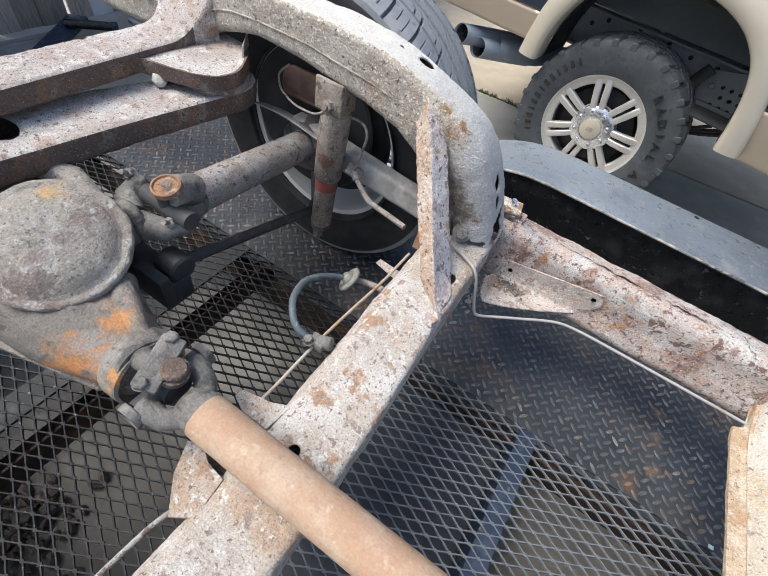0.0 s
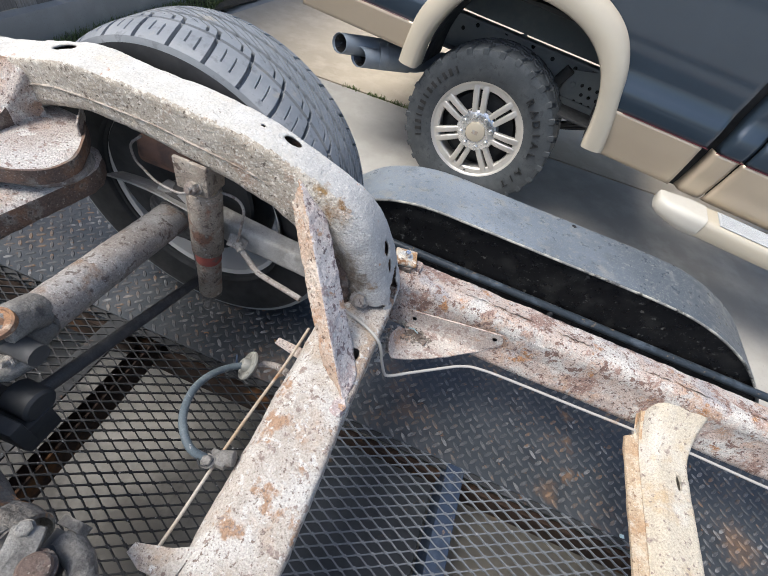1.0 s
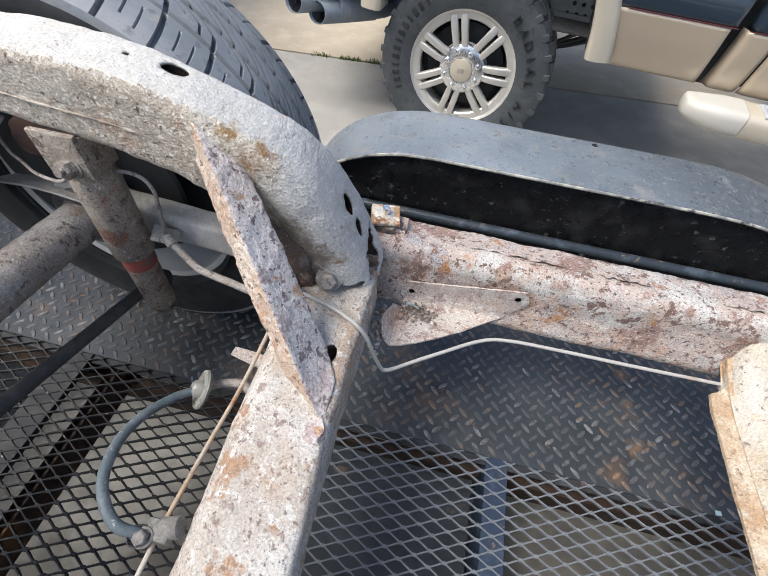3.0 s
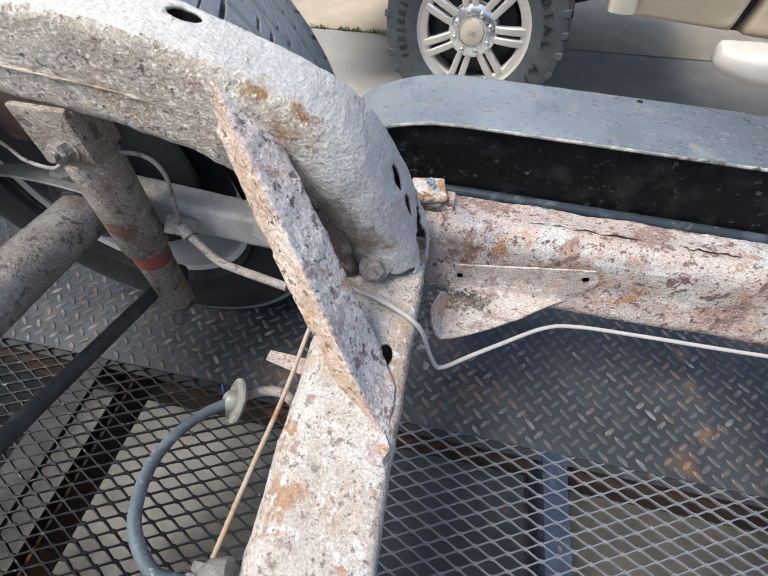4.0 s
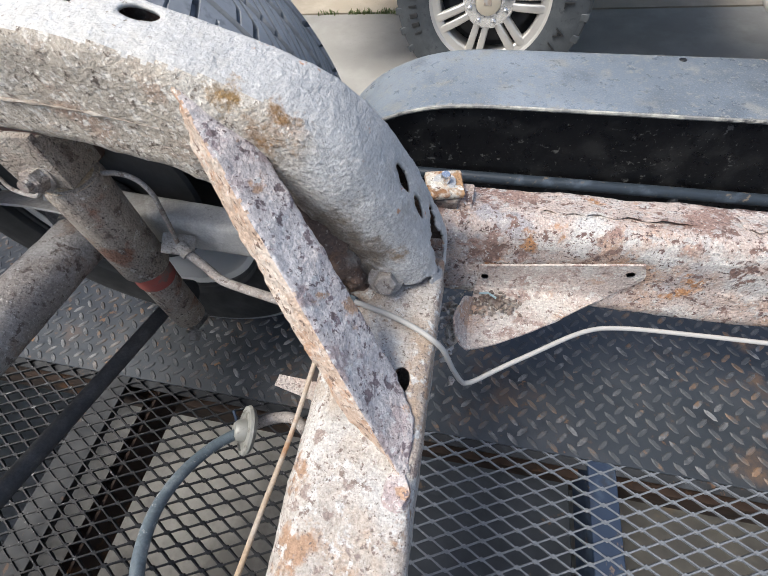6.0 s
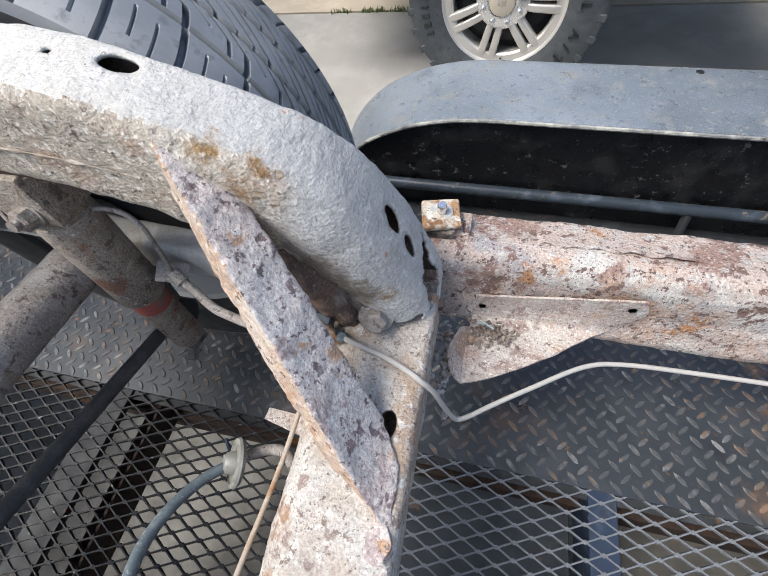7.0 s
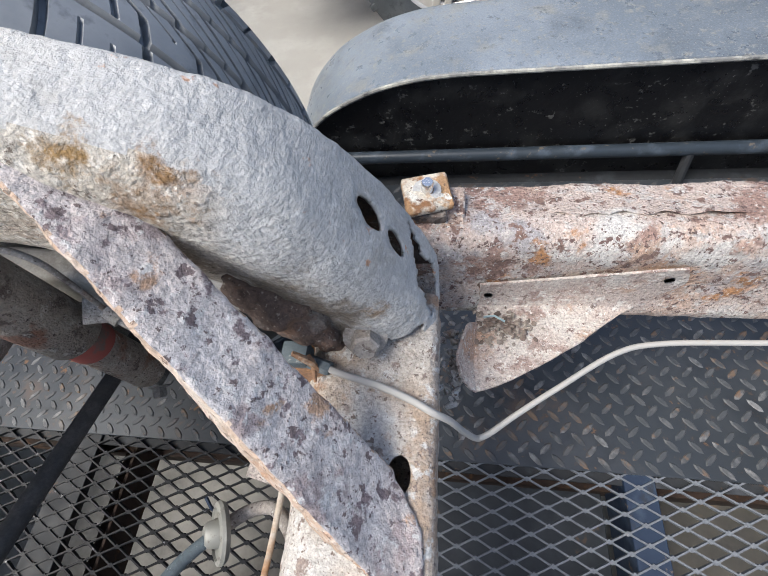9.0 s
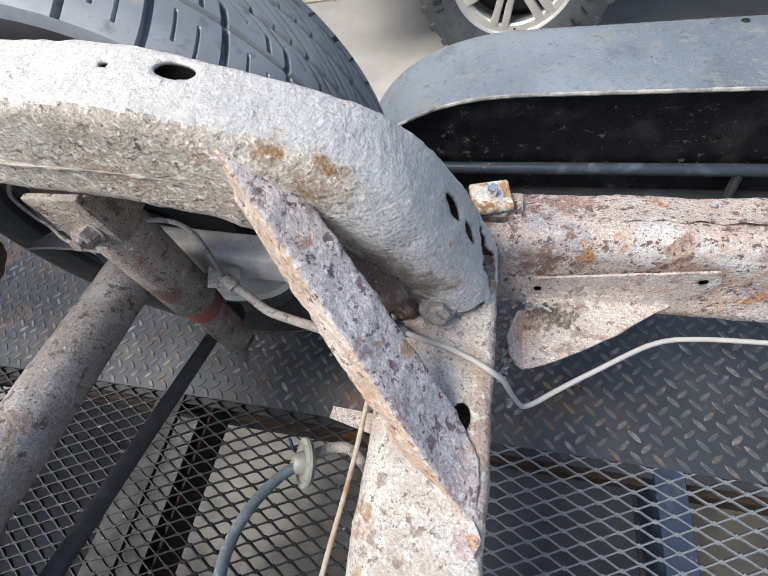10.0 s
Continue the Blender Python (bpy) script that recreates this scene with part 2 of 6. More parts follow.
M_FENDER = surface("scuffed_grey_fender", (0.155, 0.182, 0.212), [((0.215, 0.245, 0.28), 3.5, 0.45, 0.60), ((0.115, 0.135, 0.158), 8, 0.54, 0.66), ((0.085, 0.10, 0.115), (5, 0.5), 0.25, 0.62), ((0.225, 0.23, 0.22), 18, 0.57, 0.70), ((0.25, 0.25, 0.23), 90, 0.56, 0.68), ((0.095, 0.108, 0.125), 60, 0.60, 0.70), ((0.31, 0.305, 0.27), 300, 0.58, 0.66)], (0.24, 0.45), bump=((150, 0.25, 0.001), (40, 0.15, 0.001)), grain=0.2)
M_EDGE = surface("worn_paint_edge", (0.20, 0.20, 0.19), [((0.42, 0.41, 0.36), 22, 0.47, 0.60), ((0.05, 0.05, 0.05), 35, 0.54, 0.64)], (0.5, 0.7), grain=0.15)
M_FENDIN = surface("glossy_black_panel", (0.006, 0.006, 0.007), [((0.022, 0.022, 0.022), 12, 0.5, 0.64), ((0.10, 0.10, 0.095), 60, 0.625, 0.67), ((0.14, 0.14, 0.13), 240, 0.655, 0.69)], (0.2, 0.5), bump=((30, 0.3, 0.002), (120, 0.3, 0.001)))
# tread grey holds dust and also the sky's sheen, painted in as a lighter tone
M_RUBBER = surface("dusty_sheen_rubber", (0.21, 0.225, 0.24), [((0.28, 0.292, 0.305), 10, 0.46, 0.62), ((0.31, 0.295, 0.265), 16, 0.62, 0.70), ((0.16, 0.17, 0.182), 40, 0.56, 0.66)], (0.38, 0.55), bump=((300, 0.2, 0.0005),))
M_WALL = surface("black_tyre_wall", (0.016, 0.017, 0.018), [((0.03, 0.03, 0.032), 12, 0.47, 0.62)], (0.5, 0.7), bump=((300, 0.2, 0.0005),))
M_RUBBER2 = surface("truck_tyre_rubber", (0.056, 0.064, 0.071), [((0.085, 0.094, 0.10), 14, 0.45, 0.68), ((0.04, 0.046, 0.052), 40, 0.56, 0.66)], (0.5, 0.7), bump=((260, 0.25, 0.0008),), grain=0.1)
M_RIM = surface("cast_alloy", (0.62, 0.60, 0.56), [((0.54, 0.52, 0.48), 8, 0.5, 0.7)], (0.35, 0.5), metal=0.5, bump=())
M_CHROME = surface("chrome", (0.80, 0.81, 0.82), (), (0.22, 0.32), metal=0.9, bump=())
M_SILVER = surface("silver_paint", (0.68, 0.68, 0.66), (), (0.35, 0.5), metal=0.15, bump=())
M_CAP = surface("pale_step_cap", (0.52, 0.50, 0.45), [((0.47, 0.45, 0.40), 5, 0.45, 0.65)], (0.4, 0.55), bump=())
M_STEP = surface("blue_grey_step_tread", (0.48, 0.50, 0.51), [((0.40, 0.415, 0.425), 8, 0.45, 0.65)], (0.35, 0.5), bump=())
M_TANPAINT = surface("metallic_tan_paint", (0.53, 0.44, 0.33), [((0.50, 0.415, 0.31), 3, 0.4, 0.7)], (0.35, 0.45), metal=0.35, coat=0.6, bump=())
M_BLUE = surface("metallic_dark_blue_paint", (0.028, 0.045, 0.066), [((0.034, 0.052, 0.075), 3, 0.4, 0.7)], (0.28, 0.4), metal=0.3, coat=1.0, bump=())
M_FLARE = surface("light_tan_paint", (0.60, 0.54, 0.43), [((0.56, 0.50, 0.40), 4, 0.4, 0.7)], (0.35, 0.5), metal=0.2, coat=0.4, bump=())
M_UNDER = surface("dusty_black_underbody", (0.03, 0.032, 0.034), [((0.07, 0.07, 0.07), 6, 0.45, 0.7)], (0.6, 0.85))
M_CHASSIS = surface("grey_truck_frame", (0.22, 0.245, 0.255), [((0.30, 0.32, 0.325), 6, 0.45, 0.7)], (0.5, 0.8))
M_EXHAUST = surface("blued_exhaust_steel", (0.17, 0.205, 0.245), [((0.23, 0.255, 0.28), 9, 0.45, 0.7)], (0.4, 0.55), metal=0.2)
M_DISC = surface("tarnished_steel_disc", (0.25, 0.25, 0.225), [((0.36, 0.355, 0.32), 40, 0.48, 0.62), ((0.15, 0.14, 0.12), 90, 0.58, 0.66)], (0.45, 0.65), metal=0.3)
M_HOSE = surface("weathered_hose", (0.085, 0.11, 0.125), [((0.17, 0.20, 0.21), 40, 0.5, 0.64), ((0.30, 0.31, 0.30), 150, 0.60, 0.67)], (0.5, 0.75), grain=0.15)
M_LINE = surface("dusty_brake_line", (0.40, 0.385, 0.36), [((0.33, 0.23, 0.15), 11, 0.56, 0.68)], (0.55, 0.8))
M_CABLE = surface("rusty_cable", (0.36, 0.27, 0.18), [((0.42, 0.385, 0.335), 7, 0.45, 0.58), ((0.30, 0.17, 0.09), 12, 0.56, 0.64)], (0.7, 0.9), grain=0.15)
M_RED = surface("faded_red_band", (0.33, 0.085, 0.065), [((0.17, 0.12, 0.10), 26, 0.50, 0.58)], (0.7, 0.9))
# last layer paints the trailer's shade onto the ground as a dark patch
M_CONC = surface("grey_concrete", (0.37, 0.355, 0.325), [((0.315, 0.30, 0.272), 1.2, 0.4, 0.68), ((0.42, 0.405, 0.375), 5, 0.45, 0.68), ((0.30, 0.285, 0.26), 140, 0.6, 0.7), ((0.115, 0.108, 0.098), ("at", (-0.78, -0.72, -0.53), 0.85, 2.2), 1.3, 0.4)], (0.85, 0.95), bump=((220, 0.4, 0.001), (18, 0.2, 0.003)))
M_CONC2 = surface("tan_concrete", (0.50, 0.43, 0.33), [((0.43, 0.365, 0.28), 1.1, 0.4, 0.68), ((0.56, 0.49, 0.39), 6, 0.45, 0.68), ((0.36, 0.30, 0.22), 140, 0.62, 0.7)], (0.85, 0.95), bump=((220, 0.4, 0.001), (18, 0.2, 0.003)))
M_SOIL = surface("dark_soil", (0.07, 0.06, 0.045), [((0.11, 0.09, 0.06), 20, 0.45, 0.65)], (0.9, 1.0))
M_GRASS = surface("grass", (0.12, 0.17, 0.055), [((0.20, 0.22, 0.09), 12, 0.45, 0.65)], (0.6, 0.8), bump=())
M_WOOD = surface("weathered_grey_wood", (0.30, 0.27, 0.235), [((0.21, 0.185, 0.16), 6, 0.4, 0.65), ((0.38, 0.35, 0.31), 14, 0.5, 0.66)], (0.85, 0.95), tint=0.25, stretch=(12, 12, 1), bump=((25, 0.5, 0.003),))
M_BLUEWOOD = surface("pale_blue_plank", (0.50, 0.53, 0.57), [((0.40, 0.42, 0.45), 7, 0.45, 0.65)], (0.8, 0.9), bump=())
M_CLOD = surface("dark_clods", (0.055, 0.045, 0.04), [((0.11, 0.085, 0.075), 40, 0.45, 0.6)], (0.85, 1.0))
M_DIRT = surface("rust_crumbs", (0.16, 0.12, 0.10), [((0.30, 0.26, 0.22), 70, 0.45, 0.6)], (0.85, 1.0))
M_FOIL = surface("teal_foil", (0.45, 0.60, 0.63), (), (0.25, 0.4), bump=())


M_TRAY = surface("blue_black_tray", (0.022, 0.028, 0.037), [((0.045, 0.053, 0.063), 5, 0.45, 0.65), ((0.10, 0.07, 0.05), 25, 0.64, 0.69)], (0.5, 0.7))
M_FILL_SHEET = surface("brown_fill_sheet", (0.125, 0.115, 0.095), [((0.065, 0.062, 0.058), 4, 0.42, 0.6), ((0.22, 0.135, 0.065), 6, 0.58, 0.7)], (0.45, 0.7))

M_NECK = surface("rust_streaked_iron", (0.17, 0.155, 0.135), [((0.25, 0.23, 0.205), 16, 0.49, 0.62), ((0.44, 0.225, 0.10), 11, 0.575, 0.615), ((0.10, 0.09, 0.08), 40, 0.57, 0.64), ((0.42, 0.19, 0.07), ("at", (-0.650, -0.490, 0.310), 0.052, 45), 1.0, 0.3), ((0.42, 0.21, 0.09), ("at", (-0.640, -0.425, 0.338), 0.034, 55), 1.0, 0.3), ((0.30, 0.16, 0.09), ("at", (-0.70, -0.43, 0.345), 0.022, 60), 1.0, 0.3)], (0.7, 0.95), bump=((45, 0.9, 0.006), (170, 0.9, 0.002)), grain=0.25)
M_HALF = surface("grey_rust_tube", (0.25, 0.225, 0.205), [((0.33, 0.315, 0.30), 16, 0.48, 0.6), ((0.22, 0.155, 0.115), 22, 0.58, 0.68), ((0.13, 0.105, 0.095), 80, 0.575, 0.63), ((0.10, 0.08, 0.07), 230, 0.63, 0.65), ((0.40, 0.385, 0.365), 280, 0.615, 0.635)], (0.75, 0.95), bump=((60, 0.7, 0.003), (200, 0.9, 0.0018)), grain=0.25)

# ---- shape helpers: a shape is (vertices, faces) ----
def joined(*geos):
    vs, fs = [], []
    for v, f in geos:
        k = len(vs)
        vs += [Vector(p) for p in v]
        fs += [tuple(i + k for i in q) for q in f]
    return vs, fs


def moved(geo, m):
    return [m @ Vector(p) for p in geo[0]], geo[1]


def from_bm(bm):
    bm.verts.index_update()
    g = [v.co.copy() for v in bm.verts], [tuple(v.index for v in f.verts) for f in bm.faces]
    bm.free()
    return g


def box(c, s, bev=0.003, seg=2, m=None):
    bm = bmesh.new()
    bmesh.ops.create_cube(bm, size=1)
    bmesh.ops.scale(bm, vec=s, verts=bm.verts)
    if bev:
        bmesh.ops.bevel(bm, geom=bm.edges[:], offset=bev, segments=seg, affect="EDGES", profile=0.6)
    g = from_bm(bm)
    return moved(g, (m or Matrix()) if c is None else Matrix.Translation(c) @ (m or Matrix()))


def loft(rings, caps=True, closed=True):
    vs = [Vector(p) for r in rings for p in r]
    n = len(rings[0])
    fs = []
    for i in range(len(rings) - 1):
        for j in range(n if closed else n - 1):
            a, b = i * n + j, i * n + (j + 1) % n
            fs.append((a, b, b + n, a + n))
    if caps and closed:
        fs.append(tuple(range(n - 1, -1, -1)))
        fs.append(tuple(range(len(vs) - n, len(vs))))
    return vs, fs


def spline(pts, k=8):
    pts = [Vector(p) for p in pts]
    q = [2 * pts[0] - pts[1], *pts, 2 * pts[-1] - pts[-2]]
    out = []
    for i in range(1, len(q) - 2):
        a, b, c, d = q[i - 1:i + 3]
        for s in range(k):
            t = s / k
            out.append(0.5 * (2 * b + (c - a) * t + (2 * a - 5 * b + 4 * c - d) * t * t + (3 * b - a - 3 * c + d) * t ** 3))
    return [*out, pts[-1]]


def tube(pts, r, n=12, smooth=0, caps=True):
    pts = spline(pts, smooth) if smooth else [Vector(p) for p in pts]
    rad = r if isinstance(r, (list, tuple)) else [r] * len(pts)
    rings, up = [], None
    for i, p in enumerate(pts):
        d = (pts[min(i + 1, len(pts) - 1)] - pts[max(i - 1, 0)]).normalized()
        if up is None:
            up = d.orthogonal().normalized()
        up = (up - d * up.dot(d)).normalized()
        side = d.cross(up)
        rings.append([p + rad[i] * (math.cos(a) * up + math.sin(a) * side) for a in (2 * math.pi * k / n for k in range(n))])
    return loft(rings, caps)


def axis_frame(at, axis):
    return Matrix.Translation(at) @ Vector(axis).to_track_quat("Z", "Y").to_matrix().to_4x4()


def lathe(profile, at=(0, 0, 0), axis=(0, 0, 1), n=32, caps=True):
    """profile: (radius, height) along the axis."""
    rings = [[(r * math.cos(2 * math.pi * k / n), r * math.sin(2 * math.pi * k / n), h) for k in range(n)] for r, h in profile]
    return moved(loft(rings, caps), axis_frame(at, axis))


def plate(poly, thick, m=None):
    """A flat plate: outline in its own x and y, thickness along z."""
    n = len(poly)
    vs = [Vector((x, y, 0)) for x, y in poly] + [Vector((x, y, thick)) for x, y in poly]
    fs = [tuple(range(n - 1, -1, -1)), tuple(range(n, 2 * n))] + [(i, (i + 1) % n, (i + 1) % n + n, i + n) for i in range(n)]
    return moved((vs, fs), m or Matrix())


def sheet(pts, thick):
    """A bent sheet of quads, given as rows of points, made thick along its normals."""
    rows, cols = len(pts), len(pts[0])
    g = loft(pts, caps=False, closed=False)
    bm = bmesh.new()
    vs = [bm.verts.new(p) for p in g[0]]
    for f in g[1]:
        bm.faces.new([vs[i] for i in f])
    bmesh.ops.recalc_face_normals(bm, faces=bm.faces)
    bmesh.ops.solidify(bm, geom=bm.faces[:], thickness=thick)
    return from_bm(bm)


def hexbolt(at, axis, r=0.009, h=0.008, washer=0.014, shank=0.0):
    g = lathe([(washer, 0), (washer, 0.002), (r * 1.02, 0.0021)], at, axis, 20)
    g2 = lathe([(r, 0.002), (r, 0.002 + h * 0.85), (r * 0.82, 0.002 + h)], at, axis, 6)
    return joined(g, g2, lathe([(r * 0.5, h), (r * 0.5, h + 0.002 + shank)], at, axis, 10)) if shank else joined(g, g2)


def rough_up(geo, amp, freq, seed=0.0, amp2=0.0, freq2=1.0):
    """Uneven, corroded surface: the vertices pushed along their normals."""
    me = bpy.data.meshes.new("tmp")
    me.from_pydata([tuple(v) for v in geo[0]], [], geo[1])
    off = Vector((seed, seed * 0.7, -seed))
    out = []
    for v in me.vertices:
        d = amp * noise.fractal(v.co * freq + off, 0.9, 2.1, 4)
        if amp2:
            d += amp2 * noise.noise(v.co * freq2 + off)
        out.append(v.co + v.normal * d)
    bpy.data.meshes.remove(me)
    return out, geo[1]


def part(name, geo, material, parent=None, label="", flat=False, sharp=38, kind=""):
    me = bpy.data.meshes.new(name)
    me.from_pydata([tuple(v) for v in geo[0]], [], geo[1])
    me.materials.append(material)
    bm = bmesh.new()
    bm.from_mesh(me)
    bmesh.ops.recalc_face_normals(bm, faces=bm.faces)
    bm.to_mesh(me)
    bm.free()
    if not flat:
        me.polygons.foreach_set("use_smooth", [True] * len(me.polygons))
        me.set_sharp_from_angle(angle=radians(sharp))
    ob = new(name, me)
    if parent:
        ob.parent = parent
    return tagged(ob, label=label, kind=kind)


def thing(name, label, category, group=""):
    return tagged(new(name), label=label, category=category, group=group)


def lerp(table, x):
    """Piecewise linear: table of (x, values)."""
    if x <= table[0][0]:
        return table[0][1:]
    for (a, *va), (b, *vb) in zip(table, table[1:]):
        if x <= b:
            t = (x - a) / (b - a)
            return [p + (q - p) * t for p, q in zip(va, vb)]
    return table[-1][1:]


def rounded_ring(c, ex, ey, hx, hy, r, n=6):
    """A rounded rectangle round c in the plane of ex and ey."""
    out = []
    r = min(r, hx * 0.98, hy * 0.98)
    for q, (sx, sy) in enumerate(((1, 1), (-1, 1), (-1, -1), (1, -1))):
        for k in range(n + 1):
            a = math.pi / 2 * (q + k / n)
            out.append(c + ex * (sx * (hx - r) + r * math.cos(a)) + ey * (sy * (hy - r) + r * math.sin(a)))
    return out


def resampled(ring, n):
    """The closed ring with n even steps."""
    pts = [Vector(p) for p in ring] + [Vector(ring[0])]
    acc = [0.0]
    for a, b in zip(pts, pts[1:]):
        acc.append(acc[-1] + (b - a).length)
    out, j = [], 0
    for k in range(n):
        d = acc[-1] * k / n
        while acc[j + 1] < d:
            j += 1
        t = (d - acc[j]) / max(1e-9, acc[j + 1] - acc[j])
        out.append(pts[j].lerp(pts[j + 1], t))
    return out



# ---- the ground ----
def ground_sheet():
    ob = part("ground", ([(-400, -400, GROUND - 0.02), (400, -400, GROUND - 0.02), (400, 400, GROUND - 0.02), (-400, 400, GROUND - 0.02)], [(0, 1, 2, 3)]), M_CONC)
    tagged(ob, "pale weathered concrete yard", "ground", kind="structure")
    near = tagged(new("driveway"), "concrete driveway slabs with weedy joint", "pavement", kind="structure")
    def slab(poly, material, label):
        g = plate(poly, 0.05, Matrix.Translation((0, 0, GROUND - 0.05)))
        part("slab", g, material, near, label)
    y0 = lambda x: 2.80 + 0.088 * (x + 0.3)
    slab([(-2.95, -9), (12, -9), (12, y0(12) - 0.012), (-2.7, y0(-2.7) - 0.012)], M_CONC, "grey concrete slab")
    slab([(-2.7, y0(-2.7) + 0.012), (12, y0(12) + 0.012), (12, 14), (-2.0, 14)], M_CONC2, "tan concrete slab")


ground_sheet()


# ---- the trailer ----
DECK_X0, DECK_X1, DECK_Y1 = -2.05, 2.6, 0.545
CENTRE = -0.44          # middle of the trailer and of the car
trailer = thing("flatbed_trailer", "black steel car trailer with tread plate tracks and expanded mesh deck", "trailer")


def tread_lugs(x0, x1, y0, y1, pitch=0.0315):
    vs, fs = [], []
    for i in range(int((x1 - x0) / pitch)):
        for j in range(int((y1 - y0) / pitch)):
            for k in range(2):
                cx, cy = x0 + (i + 0.5 + 0.5 * k) * pitch, y0 + (j + 0.35 + 0.5 * k) * pitch
                a = radians(45 if k else -45)
                ca, sa = math.cos(a), math.sin(a)
                b = len(vs)
                for size, z in ((1.0, 0.0), (0.72, 0.0016)):
                    for u, w in ((-1.0, 0.0), (-0.6, -0.85), (0.0, -1.0), (0.6, -0.85), (1.0, 0.0), (0.6, 0.85), (0.0, 1.0), (-0.6, 0.85)):
                        u, w = u * 0.0126 * size, w * 0.0042 * size
                        vs.append((cx + u * ca - w * sa, cy + u * sa + w * ca, z))
                fs += [(b + q, b + (q + 1) % 8, b + 8 + (q + 1) % 8, b + 8 + q) for q in range(8)] + [tuple(range(b + 8, b + 16))]
    return vs, fs


def expanded_mesh(x0, x1, y0, y1, lx=0.0497, ly=0.0228, half=0.0014):
    """Strands from node to node, in diamonds of lx by ly."""
    vs, fs = [], []
    def strand(a, b):
        a, b = Vector(a), Vector(b)
        d = (b - a).normalized()
        s = Vector((-d.y, d.x, 0)) * half
        k = len(vs)
        for p, tw in ((a, 0.0), (a.lerp(b, 0.25), 0.0012), (a.lerp(b, 0.75), -0.0012), (b, 0.0)):
            up = Vector((0, 0, 0.0058))
            vs.extend([p - s + Vector((0, 0, tw)), p + s - Vector((0, 0, tw)), p + s * 0.8 + up, p - s * 0.8 + up])
        for r in range(3):
            q = k + 4 * r
            for j in range(4):
                fs.append((q + j, q + (j + 1) % 4, q + 4 + (j + 1) % 4, q + 4 + j))
    nx, ny = int((x1 - x0) / lx), int((y1 - y0) / ly)
    for i in range(nx + 1):
        for j in range(ny + 1):
            cx, cy = x0 + i * lx, y1 - j * ly
            for sx in (-1, 1):
                strand((cx + sx * lx * 0.025, cy, 0), (cx + sx * lx * 0.475, cy - ly / 2, 0))
                strand((cx + sx * lx * 0.475, cy - ly / 2, 0), (cx + sx * lx * 0.025, cy - ly, 0))
            k = len(vs)
            for yy in (cy, cy - ly / 2):
                xx = cx if yy == cy else cx + lx / 2
                k = len(vs)
                w, h = lx * 0.10, 0.0034
                for z in (0.0, 0.0060):
                    vs.extend([Vector((xx - w, yy, z)), Vector((xx, yy - h, z)), Vector((xx + w, yy, z)), Vector((xx, yy + h, z))])
                fs.extend([(k + 4, k + 5, k + 6, k + 7), (k + 3, k + 2, k + 1, k)] + [(k + q, k + (q + 1) % 4, k + 4 + (q + 1) % 4, k + 4 + q) for q in range(4)])
    return [Vector((p[0], p[1], p[2] - 0.0064)) for p in vs], fs


